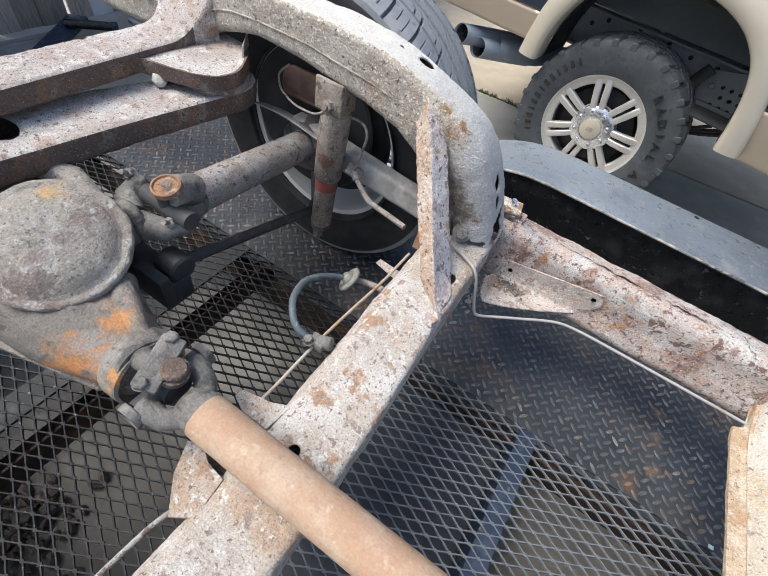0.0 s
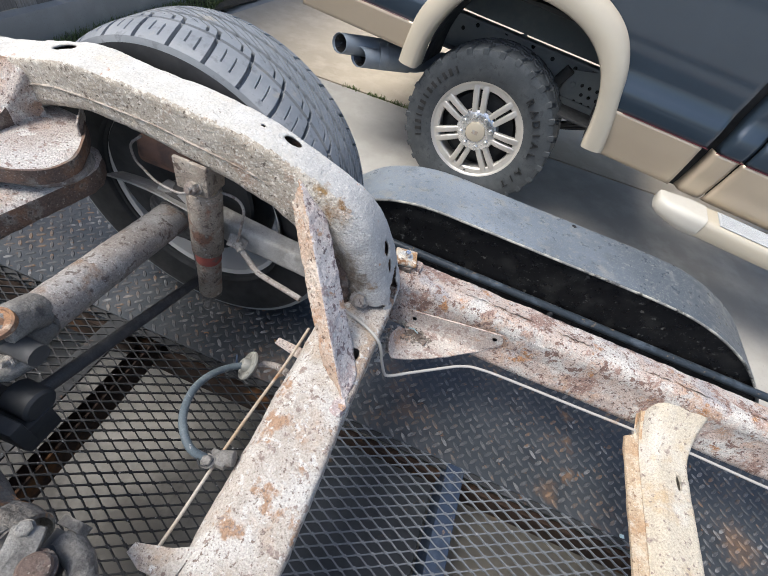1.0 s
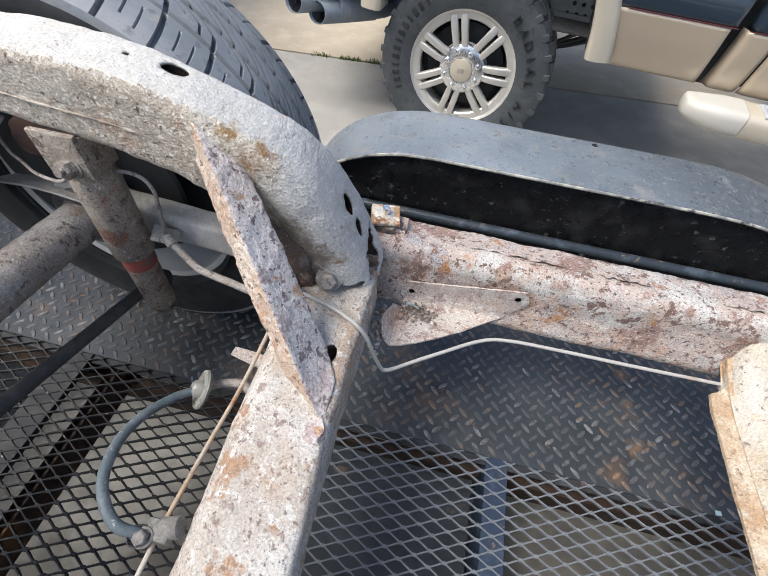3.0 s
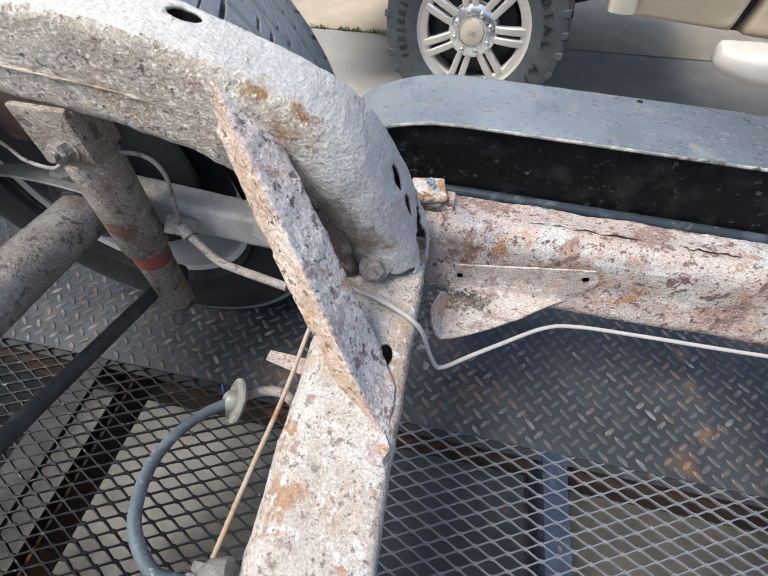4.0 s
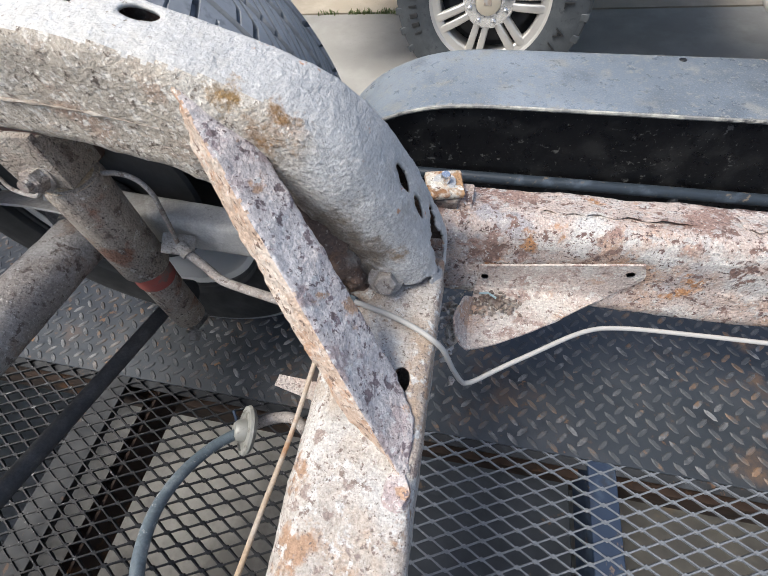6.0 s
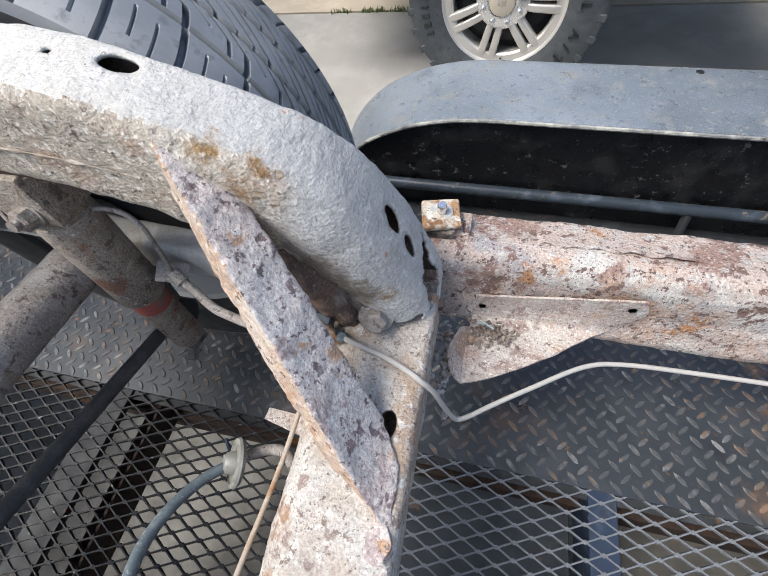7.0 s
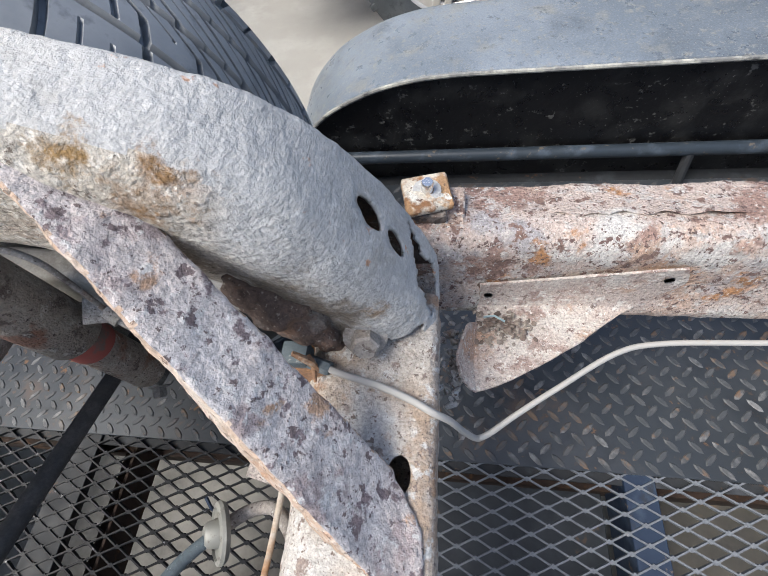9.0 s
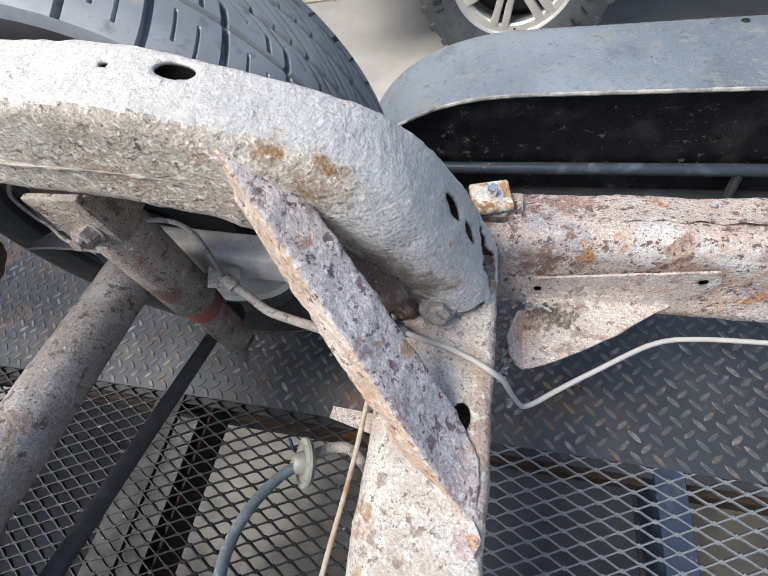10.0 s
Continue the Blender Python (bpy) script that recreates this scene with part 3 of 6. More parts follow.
def build_trailer():
    for name, y0, y1 in (("tread_plate", 0.0, DECK_Y1), ("tread_plate", 2 * CENTRE - DECK_Y1, 2 * CENTRE)):
        part(name, box(((DECK_X0 + DECK_X1) / 2, (y0 + y1) / 2, -0.003), (DECK_X1 - DECK_X0, y1 - y0, 0.006), 0.001, 1), M_PLATE, trailer, "dark worn diamond tread plate")
    ob = part("tread_lug", tread_lugs(-1.75, 1.4, 0.0, DECK_Y1), M_LUG, trailer, "raised diamonds of the tread plate", flat=True)
    tagged(ob, kind="stuff")
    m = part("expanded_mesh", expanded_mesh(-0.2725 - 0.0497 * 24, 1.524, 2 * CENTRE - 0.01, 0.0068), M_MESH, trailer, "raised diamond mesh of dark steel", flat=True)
    tagged(m, kind="stuff")
    # unseen plate, added to keep sun off the ground below the mesh
    part("shade_plate", box(((DECK_X0 - 1.47) / 2, CENTRE, -0.003), (-1.47 - DECK_X0, -2 * CENTRE - 0.004, 0.006), 0.001, 1), M_PLATE, trailer, "unseen plate added at the tail to shade the ground below the deck")
    # steel below the deck
    part("edge_angle", joined(box((0.275, 0.02, -0.03), (4.65, 0.004, 0.05), 0.001, 1), box((0.275, 0.0, -0.009), (4.65, 0.03, 0.004), 0.001, 1)), M_BLACKSTEEL, trailer)
    for x, mat_, w in ((-0.022, M_BAR, 0.042), (-0.893, M_BLACKSTEEL, 0.058), (0.85, M_BAR, 0.042)):
        g = joined(box((x, CENTRE, -0.006), (w, 0.93, 0.006), 0.001, 1), box((x - w / 2 + 0.003, CENTRE, -0.045), (0.006, 0.93, 0.075), 0.001, 1))
        part("crossbar", g, mat_, trailer, "blue-grey steel cross bar below the mesh")
    part("rear_channel", joined(box((-0.80, CENTRE, -0.045), (0.006, 0.93, 0.07), 0.001, 1), box((-0.832, CENTRE, -0.078), (0.066, 0.93, 0.006), 0.001, 1)), M_RUSTBAR, trailer, "rusty steel channel")
    part("long_beam", box((0.275, -0.012, -0.10), (4.65, 0.02, 0.10), 0.004), M_RUSTBAR, trailer, "rusty brown long beam")
    part("long_beam", box((0.275, 2 * CENTRE + 0.012, -0.10), (4.65, 0.02, 0.10), 0.004), M_RUSTBAR, trailer, "rusty brown long beam")
    part("under_sheet", box((-0.202, CENTRE, -0.10), (0.316, 0.86, 0.004), 0.001, 1), M_TRAY, trailer, "blue-black tray below the mesh")
    # made-up sheet that darkens what shows through the mesh right of the bar
    part("under_sheet", box((0.466, CENTRE, -0.14), (0.93, 0.86, 0.004), 0.001, 1), M_FILL_SHEET, trailer, "brown sheet added below the mesh to darken it")
    part("side_beam", box((0.275, DECK_Y1 + 0.01, -0.06), (4.65, 0.05, 0.11), 0.004), M_BLACKSTEEL, trailer)
    part("side_rail", tube([(-2.05, 0.557, 0.066), (2.6, 0.557, 0.066)], 0.0125, 14), M_TUBE, trailer, "black painted round side rail")
    part("stake", tube([(0.15, 0.533, 0.0), (0.15, 0.554, 0.06)], 0.009, 8), M_BLACKSTEEL, trailer)
    for x in (-0.6, 0.6):
        part("wheel_tyre", lathe([(0.17, -0.09), (0.30, -0.085), (0.325, -0.06), (0.325, 0.06), (0.30, 0.085), (0.17, 0.09)], (x * 0.55 + 0.15, 0.70, -0.20), (0, 1, 0), 40), M_RUBBER2, trailer)


def fender():
    """A rolled sheet over the trailer wheels with a closed inner side."""
    y0, y1 = 0.563, 0.775
    prof = [(-0.64, -0.10), (-0.635, 0.0), (-0.615, 0.06), (-0.58, 0.115), (-0.53, 0.163), (-0.485, 0.191), (-0.42, 0.218), (-0.35, 0.234), (-0.28, 0.2395), (-0.21, 0.240), (-0.14, 0.240), (-0.07, 0.240), (0.0, 0.240), (0.07, 0.240), (0.14, 0.240), (0.21, 0.240), (0.28, 0.2395), (0.34, 0.239), (0.44, 0.234), (0.52, 0.220), (0.60, 0.195), (0.69, 0.152), (0.77, 0.095), (0.84, 0.030), (0.865, -0.02), (0.87, -0.10)]
    prof = [(p.x, p.y) for p in spline([(x, z, 0) for x, z in prof], 4)]
    f = new("wheel_fender")
    f.parent = trailer
    tagged(f, "scuffed dark grey steel fender over the trailer wheels")
    ys = [y0, y0 + 0.002, y0 + 0.008] + [y0 + 0.02 + (y1 - y0 - 0.035) * k / 8 for k in range(9)] + [y1 - 0.006, y1 - 0.001, y1]
    drop = [0.004, 0.001, 0.0] + [0.0] * 9 + [0.002, 0.007, 0.02]
    rows = []
    for y, d in zip(ys, drop):
        c = Vector((0.13, 0, -0.1))
        rows.append([Vector((x, y, z)) - (Vector((x, 0, z)) - c).normalized() * d for x, z in prof])
    part("fender_top", sheet(rows, 0.003), M_FENDER, f, "scuffed blue-black top sheet")
    part("inner_panel", plate([(x * 0.995, z - 0.006) for x, z in prof], 0.003, Matrix.Translation((0, y0 + 0.014, 0)) @ Matrix.Rotation(math.pi / 2, 4, "X")), M_FENDIN, f, "glossy black inner side panel")
    part("drilled_hole", lathe([(0.0, 0.0012), (0.006, 0.0012), (0.0075, 0.0)], (0.112, 0.750, 0.2405), (0, 0, 1), 14), M_FENDIN, f)
    edge = [(x, y0 + 0.0005, z - 0.006) for x, z in prof]
    part("rolled_edge", tube(edge, 0.0040, 8), M_EDGE, f, "paint-worn pale lower lip")


build_trailer()
fender()


# ---- the car frame ----
frame_thing = thing("chassis_frame", "bare rusted car chassis frame with flaking pale paint", "car frame")

# stations of the arched rail: x, z of the top, x, z of the bottom, y inside, y outside, radius of the inner top edge, rise of the top towards its outer edge
ARCH = [
    (-1.75, 0.52, -1.75, 0.43, 0.06, 0.14, 0.010, 0.0),
    (-1.30, 0.53, -1.30, 0.425, 0.055, 0.135, 0.010, 0.0),
    (-1.10, 0.540, -1.10, 0.442, 0.05, 0.128, 0.010, 0.0),
    (-1.00, 0.563, -1.00, 0.475, 0.045, 0.122, 0.010, 0.002),
    (-0.92, 0.587, -0.92, 0.506, 0.043, 0.118, 0.010, 0.006),
    (-0.85, 0.604, -0.845, 0.524, 0.043, 0.116, 0.010, 0.006),
    (-0.76, 0.606, -0.755, 0.522, 0.043, 0.112, 0.010, 0.002),
    (-0.66, 0.608, -0.66, 0.511, 0.043, 0.108, 0.011, 0.006),
    (-0.57, 0.600, -0.585, 0.499, 0.043, 0.108, 0.013, 0.006),
    (-0.494, 0.581, -0.53, 0.483, 0.043, 0.106, 0.020, 0.006),
    (-0.42, 0.552, -0.49, 0.457, 0.040, 0.109, 0.034, 0.010),
    (-0.378, 0.515, -0.462, 0.430, 0.036, 0.121, 0.044, 0.006),
    (-0.345, 0.456, -0.44, 0.40, 0.037, 0.136, 0.048, 0.0),
    (-0.319, 0.390, -0.42, 0.365, 0.044, 0.144, 0.044, 0.0),
    (-0.305, 0.352, -0.412, 0.346, 0.050, 0.143, 0.036, 0.0),
    (-0.300, 0.332, -0.408, 0.330, 0.053, 0.140, 0.034, 0.0),
]
# openings in the arch: centre, their way in x and z, half length, half width
ARCH_HOLES = [
    ((-0.3448, 0.1000, 0.4545), (0.42, -0.91), 0.0165, 0.0095),
    ((-0.3302, 0.0995, 0.4210), (0.38, -0.92), 0.0140, 0.0082),
    ((-0.523, 0.0885, 0.590), (0.95, -0.3), 0.0145, 0.0080),
    ((-0.568, 0.083, 0.600), (0.97, -0.22), 0.004, 0.0035),
    ((-0.905, 0.09, 0.594), (0.97, 0.2), 0.022, 0.011),
]

def corner_ring(c, ex, ey, hx, hy, radii, n=6):
    """A rounded rectangle whose corners (top outer, bottom outer, bottom inner, top inner) have radii of their own."""
    out = []
    for q, (sx, sy) in enumerate(((1, 1), (-1, 1), (-1, -1), (1, -1))):
        r = min(radii[q], hx * 0.97, hy * 0.97)
        for k in range(n + 1):
            a = math.pi / 2 * (q + k / n)
            out.append(c + ex * (sx * (hx - r) + r * math.cos(a)) + ey * (sy * (hy - r) + r * math.sin(a)))
    return out


def inside(poly, x, z):
    c = False
    for (a, b), (d, e) in zip(poly, poly[1:] + poly[:1]):
        if (b > z) != (e > z) and x < (d - a) * (z - b) / (e - b) + a:
            c = not c
    return c


# the rusted-through opening at the foot of the arch, in y and z
TEAR = [(0.1369, 0.4125), (0.1223, 0.3983), (0.1016, 0.3889), (0.0869, 0.3806), (0.0796, 0.3629), (0.0772, 0.3464), (0.0930, 0.3381), (0.1186, 0.3381), (0.1247, 0.3535), (0.1199, 0.3700), (0.1284, 0.3912)]


def arch_rail():
    steps, n = 18, 108
    rings = []
    for i in range((len(ARCH) - 1) * steps + 1):
        k, t = divmod(i, steps)
        if k >= len(ARCH) - 1:
            k, t = len(ARCH) - 2, steps
        t /= steps
        a, b, c, d = (ARCH[min(max(k + o, 0), len(ARCH) - 1)] for o in (-1, 0, 1, 2))
        v = [0.5 * (2 * q + (r - p) * t + (2 * p - 5 * q + 4 * r - s) * t * t + (3 * q - p - 3 * r + s) * t ** 3) for p, q, r, s in zip(a, b, c, d)]
        mid = (v[4] + v[5]) / 2
        top, bot = Vector((v[0], mid, v[1])), Vector((v[2], mid, v[3]))
        up = top - bot
        ring = resampled(corner_ring((top + bot) / 2, up.normalized(), Vector((0, 1, 0)), up.length / 2, (v[5] - v[4]) / 2, (0.007, 0.012, 0.02, v[6])), n)
        lean = 0.024 * min(1.0, max(0.0, (v[0] + 0.47) / 0.10)) * min(1.0, max(0.0, (v[1] - 0.355) / 0.05))
        for p in ring:
            p.z += v[7] * (p.y - mid) / (v[5] - v[4]) * max(0.0, (p - bot).dot(up) / up.length_squared)
        if lean:
            for p in ring:
                if p.y < mid:
                    p.y += lean * (1 - (p - bot).dot(up) / up.length_squared) * (mid - p.y) / (mid - v[4])
        rings.append(ring)
    vs, fs = rough_up(loft(rings, caps=False), 0.0013, 34, 3.0, 0.0006, 150)
    keep, gone_at = [], {}
    for f in fs:
        c = sum((vs[i] for i in f), Vector()) / 4
        gone = False
        for k, (h, way, half, wide) in enumerate(ARCH_HOLES):
            p = c - Vector(h)
            if p.length < 0.05 and abs(p.x * way[1] - p.z * way[0]) < 0.02:
                if math.hypot((p.x * way[0] + p.z * way[1]) / half, p.y / wide) < 1:
                    gone = True
                    for i in f:
                        gone_at[i] = k
        if c.x > -0.345 and c.y < 0.138:
            n1, n2 = (noise.noise(Vector((c.y * 130, c.z * 130, q))) for q in (3.0, 9.0))
            if inside(TEAR, c.y + 0.004 * n1, c.z + 0.004 * n2):
                gone = True
        if c.y < 0.10 and c.x > -0.40 and c.z < 0.342 + (0.014 if -0.350 < c.x < -0.312 else 0.0) + 0.011 * noise.noise(Vector((c.x * 80, 1.0, 0))):
            gone = True
        if not gone:
            keep.append(f)
    for i in {i for f in keep for i in f if i in gone_at}:
        h, way, half, wide = ARCH_HOLES[gone_at[i]]
        p = vs[i] - Vector(h)
        al = p.x * way[0] + p.z * way[1]
        d = math.hypot(al / half, p.y / wide) or 1
        vs[i] = vs[i] + Vector((way[0] * al, p.y, way[1] * al)) * (1 / d - 1)
    return vs, keep


def build_arch():
    vs, fs = arch_rail()
    ob = part("arch_rail", (vs, fs), M_TOP, frame_thing, "pale dusty arched rail with a brown dirt-caked web", sharp=60)
    ob.data.materials.append(M_WEB)
    for p in ob.data.polygons:
        if p.center.y < 0.075 and p.normal.y < -0.55 + 0.05 * noise.noise(p.center * 60) and p.normal.z < 0.75:
            p.material_index = 1
    bm = bmesh.new()
    bm.from_mesh(ob.data)
    bmesh.ops.delete(bm, geom=[v for v in bm.verts if not v.link_faces], context="VERTS")
    bm.to_mesh(ob.data)
    bm.free()
    # rust-brown inside of the hollow rail
    ob.data.materials.append(M_BROWN)
    ob.data.materials.append(M_BROWN)
    thick(ob).modifiers["thick"].material_offset = 2
    seam = [(-1.2, 0.050, 0.485), (-1.0, 0.0435, 0.522), (-0.89, 0.042, 0.552), (-0.74, 0.042, 0.558), (-0.66, 0.042, 0.552), (-0.58, 0.042, 0.545), (-0.515, 0.0425, 0.533)]
    pts = spline(seam, 40)
    rad = [max(0.0005, 0.0012 + 0.0018 * noise.noise(p * 70)) for p in pts]
    part("weld_seam", rough_up(tube(pts, rad, 8), 0.0006, 160), M_DUST, frame_thing, "uneven raised weld seam")


def thick(ob, t=0.003):
    so = ob.modifiers.new("thick", "SOLIDIFY")
    so.thickness, so.offset = t, -1
    return ob


M_DUST = surface("pale_dust", (0.44, 0.39, 0.335), [((0.28, 0.235, 0.19), 30, 0.46, 0.58)], (0.85, 1.0), grain=0.2)
# rust and grime, with the shade below the arch's turn painted in as dark patches
ARCH_STAINS_SHADE = [((0.25, 0.155, 0.065), ("at", (-0.462, 0.058, 0.549), 0.017, 90), 1.0, 0.4), ((0.24, 0.14, 0.065), ("at", (-0.430, 0.060, 0.531), 0.023, 80), 1.0, 0.4), ((0.13, 0.11, 0.09), ("at", (-0.408, 0.045, 0.402), 0.048, 55), 1.0, 0.45), ((0.14, 0.12, 0.10), ("at", (-0.378, 0.055, 0.362), 0.024, 60), 1.0, 0.45), ((0.30, 0.22, 0.15), ("at", (-0.345, 0.050, 0.400), 0.014, 90), 1.0, 0.3), ((0.20, 0.172, 0.142), ("at", (-0.403, 0.044, 0.440), 0.036, 60), 1.0, 0.35), ((0.22, 0.185, 0.15), ("at", (-0.375, 0.047, 0.40), 0.030, 70), 1.0, 0.3)]
GREY_END = [((0.455, 0.45, 0.44), (16, 0.14), -0.46, -0.38), ((0.41, 0.395, 0.37), 22, 0.57, 0.68), ((0.56, 0.55, 0.53), 130, 0.56, 0.64)]
M_TOP = surface("pale_dusty_paint", (0.545, 0.525, 0.485), [((0.58, 0.52, 0.43), 9, 0.57, 0.69), ((0.60, 0.585, 0.555), 26, 0.52, 0.62), ((0.42, 0.365, 0.31), 130, 0.60, 0.66), ((0.30, 0.26, 0.22), 240, 0.63, 0.66)] + GREY_END + [((0.45, 0.27, 0.18), 34, 0.665, 0.70)] + ARCH_STAINS_SHADE, (0.75, 0.95), bump=((60, 0.3, 0.003), (140, 0.45, 0.0026), (330, 0.6, 0.0014), (230, 0.8, 0.0030, (0.5, 0.5, 1.0))), swirl=0.15, grain=0.15)
M_WEB = surface("caked_dirt", (0.42, 0.37, 0.305), [((0.48, 0.44, 0.38), 11, 0.50, 0.66), ((0.36, 0.23, 0.16), 9, 0.57, 0.68), ((0.64, 0.60, 0.535), 120, 0.54, 0.62), ((0.15, 0.12, 0.097), 150, 0.59, 0.65), ((0.70, 0.66, 0.59), 270, 0.59, 0.64), ((0.455, 0.45, 0.44), (16, 0.14), -0.37, -0.33)] + ARCH_STAINS_SHADE, (0.85, 1.0), bump=((60, 0.4, 0.003), (150, 0.8, 0.004, (0.7, 0.7, 1.2)), (300, 0.8, 0.0025)), swirl=0.3, grain=0.26)
build_arch()


def side_rail():
    sec = [(0.236, 0.322), (0.2365, 0.329), (0.226, 0.3325), (0.205, 0.338), (0.186, 0.3445), (0.172, 0.3465), (0.162, 0.343), (0.155, 0.334), (0.1515, 0.322), (0.151, 0.305), (0.149, 0.28), (0.143, 0.255), (0.138, 0.238), (0.139, 0.226), (0.16, 0.221), (0.22, 0.221), (0.235, 0.230)]
    ring0 = resampled([Vector((0, y, z)) for y, z in sec], 84)
    rings = [[p + Vector((x, 0, 0)) for p in ring0] for x in (-0.325 + 0.007 * i for i in range(230))]
    return rough_up(loft(rings), 0.0024, 20, 8.0, 0.0011, 110)


part("side_rail", side_rail(), M_RAIL, frame_thing, "flaking rusty side rail", sharp=60)
# layers of scale that lift along the top of the rail
for k, (x0, x1, y, z) in enumerate(((-0.20, -0.02, 0.185, 0.3445), (0.02, 0.10, 0.183, 0.3455), (0.20, 0.34, 0.178, 0.347), (0.42, 0.50, 0.182, 0.346))):
    rows = []
    for a in range(5):
        rows.append([Vector((x0 + (x1 - x0) * i / 24, y + 0.007 * noise.noise(Vector((i * 0.4, k, 0))) + a * 0.005, z - 0.0008 * a + 0.0052 * (1 - a / 4) ** 1.4 * (0.65 + 0.7 * noise.noise(Vector((i * 0.35, k, 5.0)))) * min(1.0, i / 4, (24 - i) / 4) + 0.0012 * noise.noise(Vector((i * 0.5, a, k))))) for i in range(25)])
    part("scale_flake", sheet(rows, 0.0012), M_RAIL, frame_thing)


def cut_round(geo, holes):
    """Leaves out the faces inside upright round holes: (x, y, half x, half y, lowest z); pulls the rim smooth."""
    vs, fs = [Vector(v) for v in geo[0]], []
    used = {}
    for f in geo[1]:
        c = sum((vs[i] for i in f), Vector()) / len(f)
        hit = None
        for k, (x, y, hx, hy, z) in enumerate(holes):
            if c.z > z and math.hypot((c.x - x) / hx, (c.y - y) / hy) < 1:
                hit = k
        if hit is None:
            fs.append(f)
        else:
            for i in f:
                used[i] = hit
    rim = {i for f in fs for i in f if i in used}
    for i in rim:
        x, y, hx, hy, z = holes[used[i]]
        d = math.hypot((vs[i].x - x) / hx, (vs[i].y - y) / hy) or 1
        vs[i].x, vs[i].y = x + (vs[i].x - x) / d, y + (vs[i].y - y) / d
    return vs, fs


def crossmember():
    rings = []
    for i in range(300):
        y = 0.10 - 0.0044 * i
        s = min(1.0, max(0.0, (abs(y - CENTRE) - 0.06) / 0.30))
        s = s * s * (3 - 2 * s)
        ztop = 0.292 + 0.053 * s
        h = 0.105 - 0.01 * (1 - s)
        wide = 0.057 + 0.006 * (1 - s)
        rings.append(resampled(corner_ring(Vector((-0.356, y, ztop - h / 2)), Vector((1, 0, 0)), Vector((0, 0, 1)), wide, h / 2, (0.012, 0.038, 0.03, 0.012), 8), 84))
    g = rough_up(loft(rings, caps=False), 0.0020, 20, 5.0, 0.0009, 130)
    return cut_round(g, [(-0.326, -0.048, 0.0085, 0.014, 0.30), (-0.361, -0.407, 0.0085, 0.0085, 0.25)])


thick(part("crossmember", crossmember(), M_PALE, frame_thing, "pale flaking tubular crossmember", sharp=60))


def brace():
    """The box strut from the arch down to the crossmember."""
    c0, d = Vector((-0.494, 0.0495, 0.579)), Vector((0.185, -0.1837, -0.2458)).normalized()
    edge = [Vector(p) for p in ((-0.505, 0.1025, 0.6258), (-0.431, 0.0406, 0.5069), (-0.3290, -0.0440, 0.352), (-0.3065, -0.080, 0.3475), (-0.3045, -0.125, 0.343), (-0.3045, -0.16, 0.336))]
    along = [(p - c0).dot(d) for p in edge]
    rings = []
    for i in range(120):
        c = c0 + d * (-0.013 + 0.362 * i / 119) + Vector((0.2, -0.2, 0.5)) * (0.008 * (i / 119) ** 2)
        r = Vector(lerp([(a, *p) for a, p in zip(along, edge)], (c - c0).dot(d)))
        w = (r - c).normalized()
        deep = w.cross(d).normalized()
        if deep.z > 0:
            deep = -deep
        sink = deep * (0.007 * max(0.0, 1 - i / 45) ** 2)
        c, r = c + sink, r + sink * 1.4
        thick_ = 0.044 - 0.016 * i / 119
        l = c + deep * thick_ + w * (0.006 + 0.006 * i / 119)
        back = r + deep * thick_
        ring = []
        quad = [c, r, back, l]
        for q in range(4):
            a, b, e = quad[q - 1], quad[q], quad[(q + 1) % 4]
            u, v = (a - b).normalized() * 0.0035, (e - b).normalized() * 0.0035
            ring += [b + u, b + u * 0.3 + v * 0.3, b + v]
        rings.append(resampled(ring, 72))
    return rough_up(loft(rings), 0.0013, 45, 2.0, 0.0010, 170)


def split_faces(geo, test):
    vs = [Vector(v) for v in geo[0]]
    a, b = [], []
    for f in geo[1]:
        c = sum((vs[i] for i in f), Vector()) / len(f)
        n = (vs[f[1]] - vs[f[0]]).cross(vs[f[2]] - vs[f[1]]).normalized()
        (a if test(c, n) else b).append(f)
    return (vs, a), (vs, b)


M_STRUTSIDE = surface("orange_tan_rust", (0.52, 0.39, 0.30), [((0.62, 0.53, 0.45), 30, 0.48, 0.6), ((0.47, 0.28, 0.175), 34, 0.54, 0.62), ((0.20, 0.135, 0.105), 110, 0.59, 0.63), ((0.19, 0.12, 0.085), 230, 0.62, 0.65), ((0.66, 0.59, 0.51), 280, 0.605, 0.635)], (0.8, 0.95), bump=((60, 1.0, 0.005), (200, 1.0, 0.004)), grain=0.15)
side, top = split_faces(brace(), lambda c, n: abs(n.y) > 0.6)
part("brace", top, M_STRUT, frame_thing, "mottled rusty diagonal brace", sharp=50)
part("weld_blob", rough_up(moved(lathe([(0.0, -0.006), (0.010, -0.004), (0.0125, 0.0), (0.010, 0.005), (0.0, 0.007)], (0, 0, 0), (0, 0, 1), 28), Matrix.Translation((-0.3145, -0.139, 0.338)) @ Matrix.Diagonal((1.0, 1.35, 1.0, 1.0))), 0.0028, 90, 4.0, 0.0010, 260), M_STRUT, frame_thing, "lumpy rusty weld at the foot of the brace")
part("brace_side", side, M_STRUTSIDE, frame_thing, "orange-tan side of the brace", sharp=50)


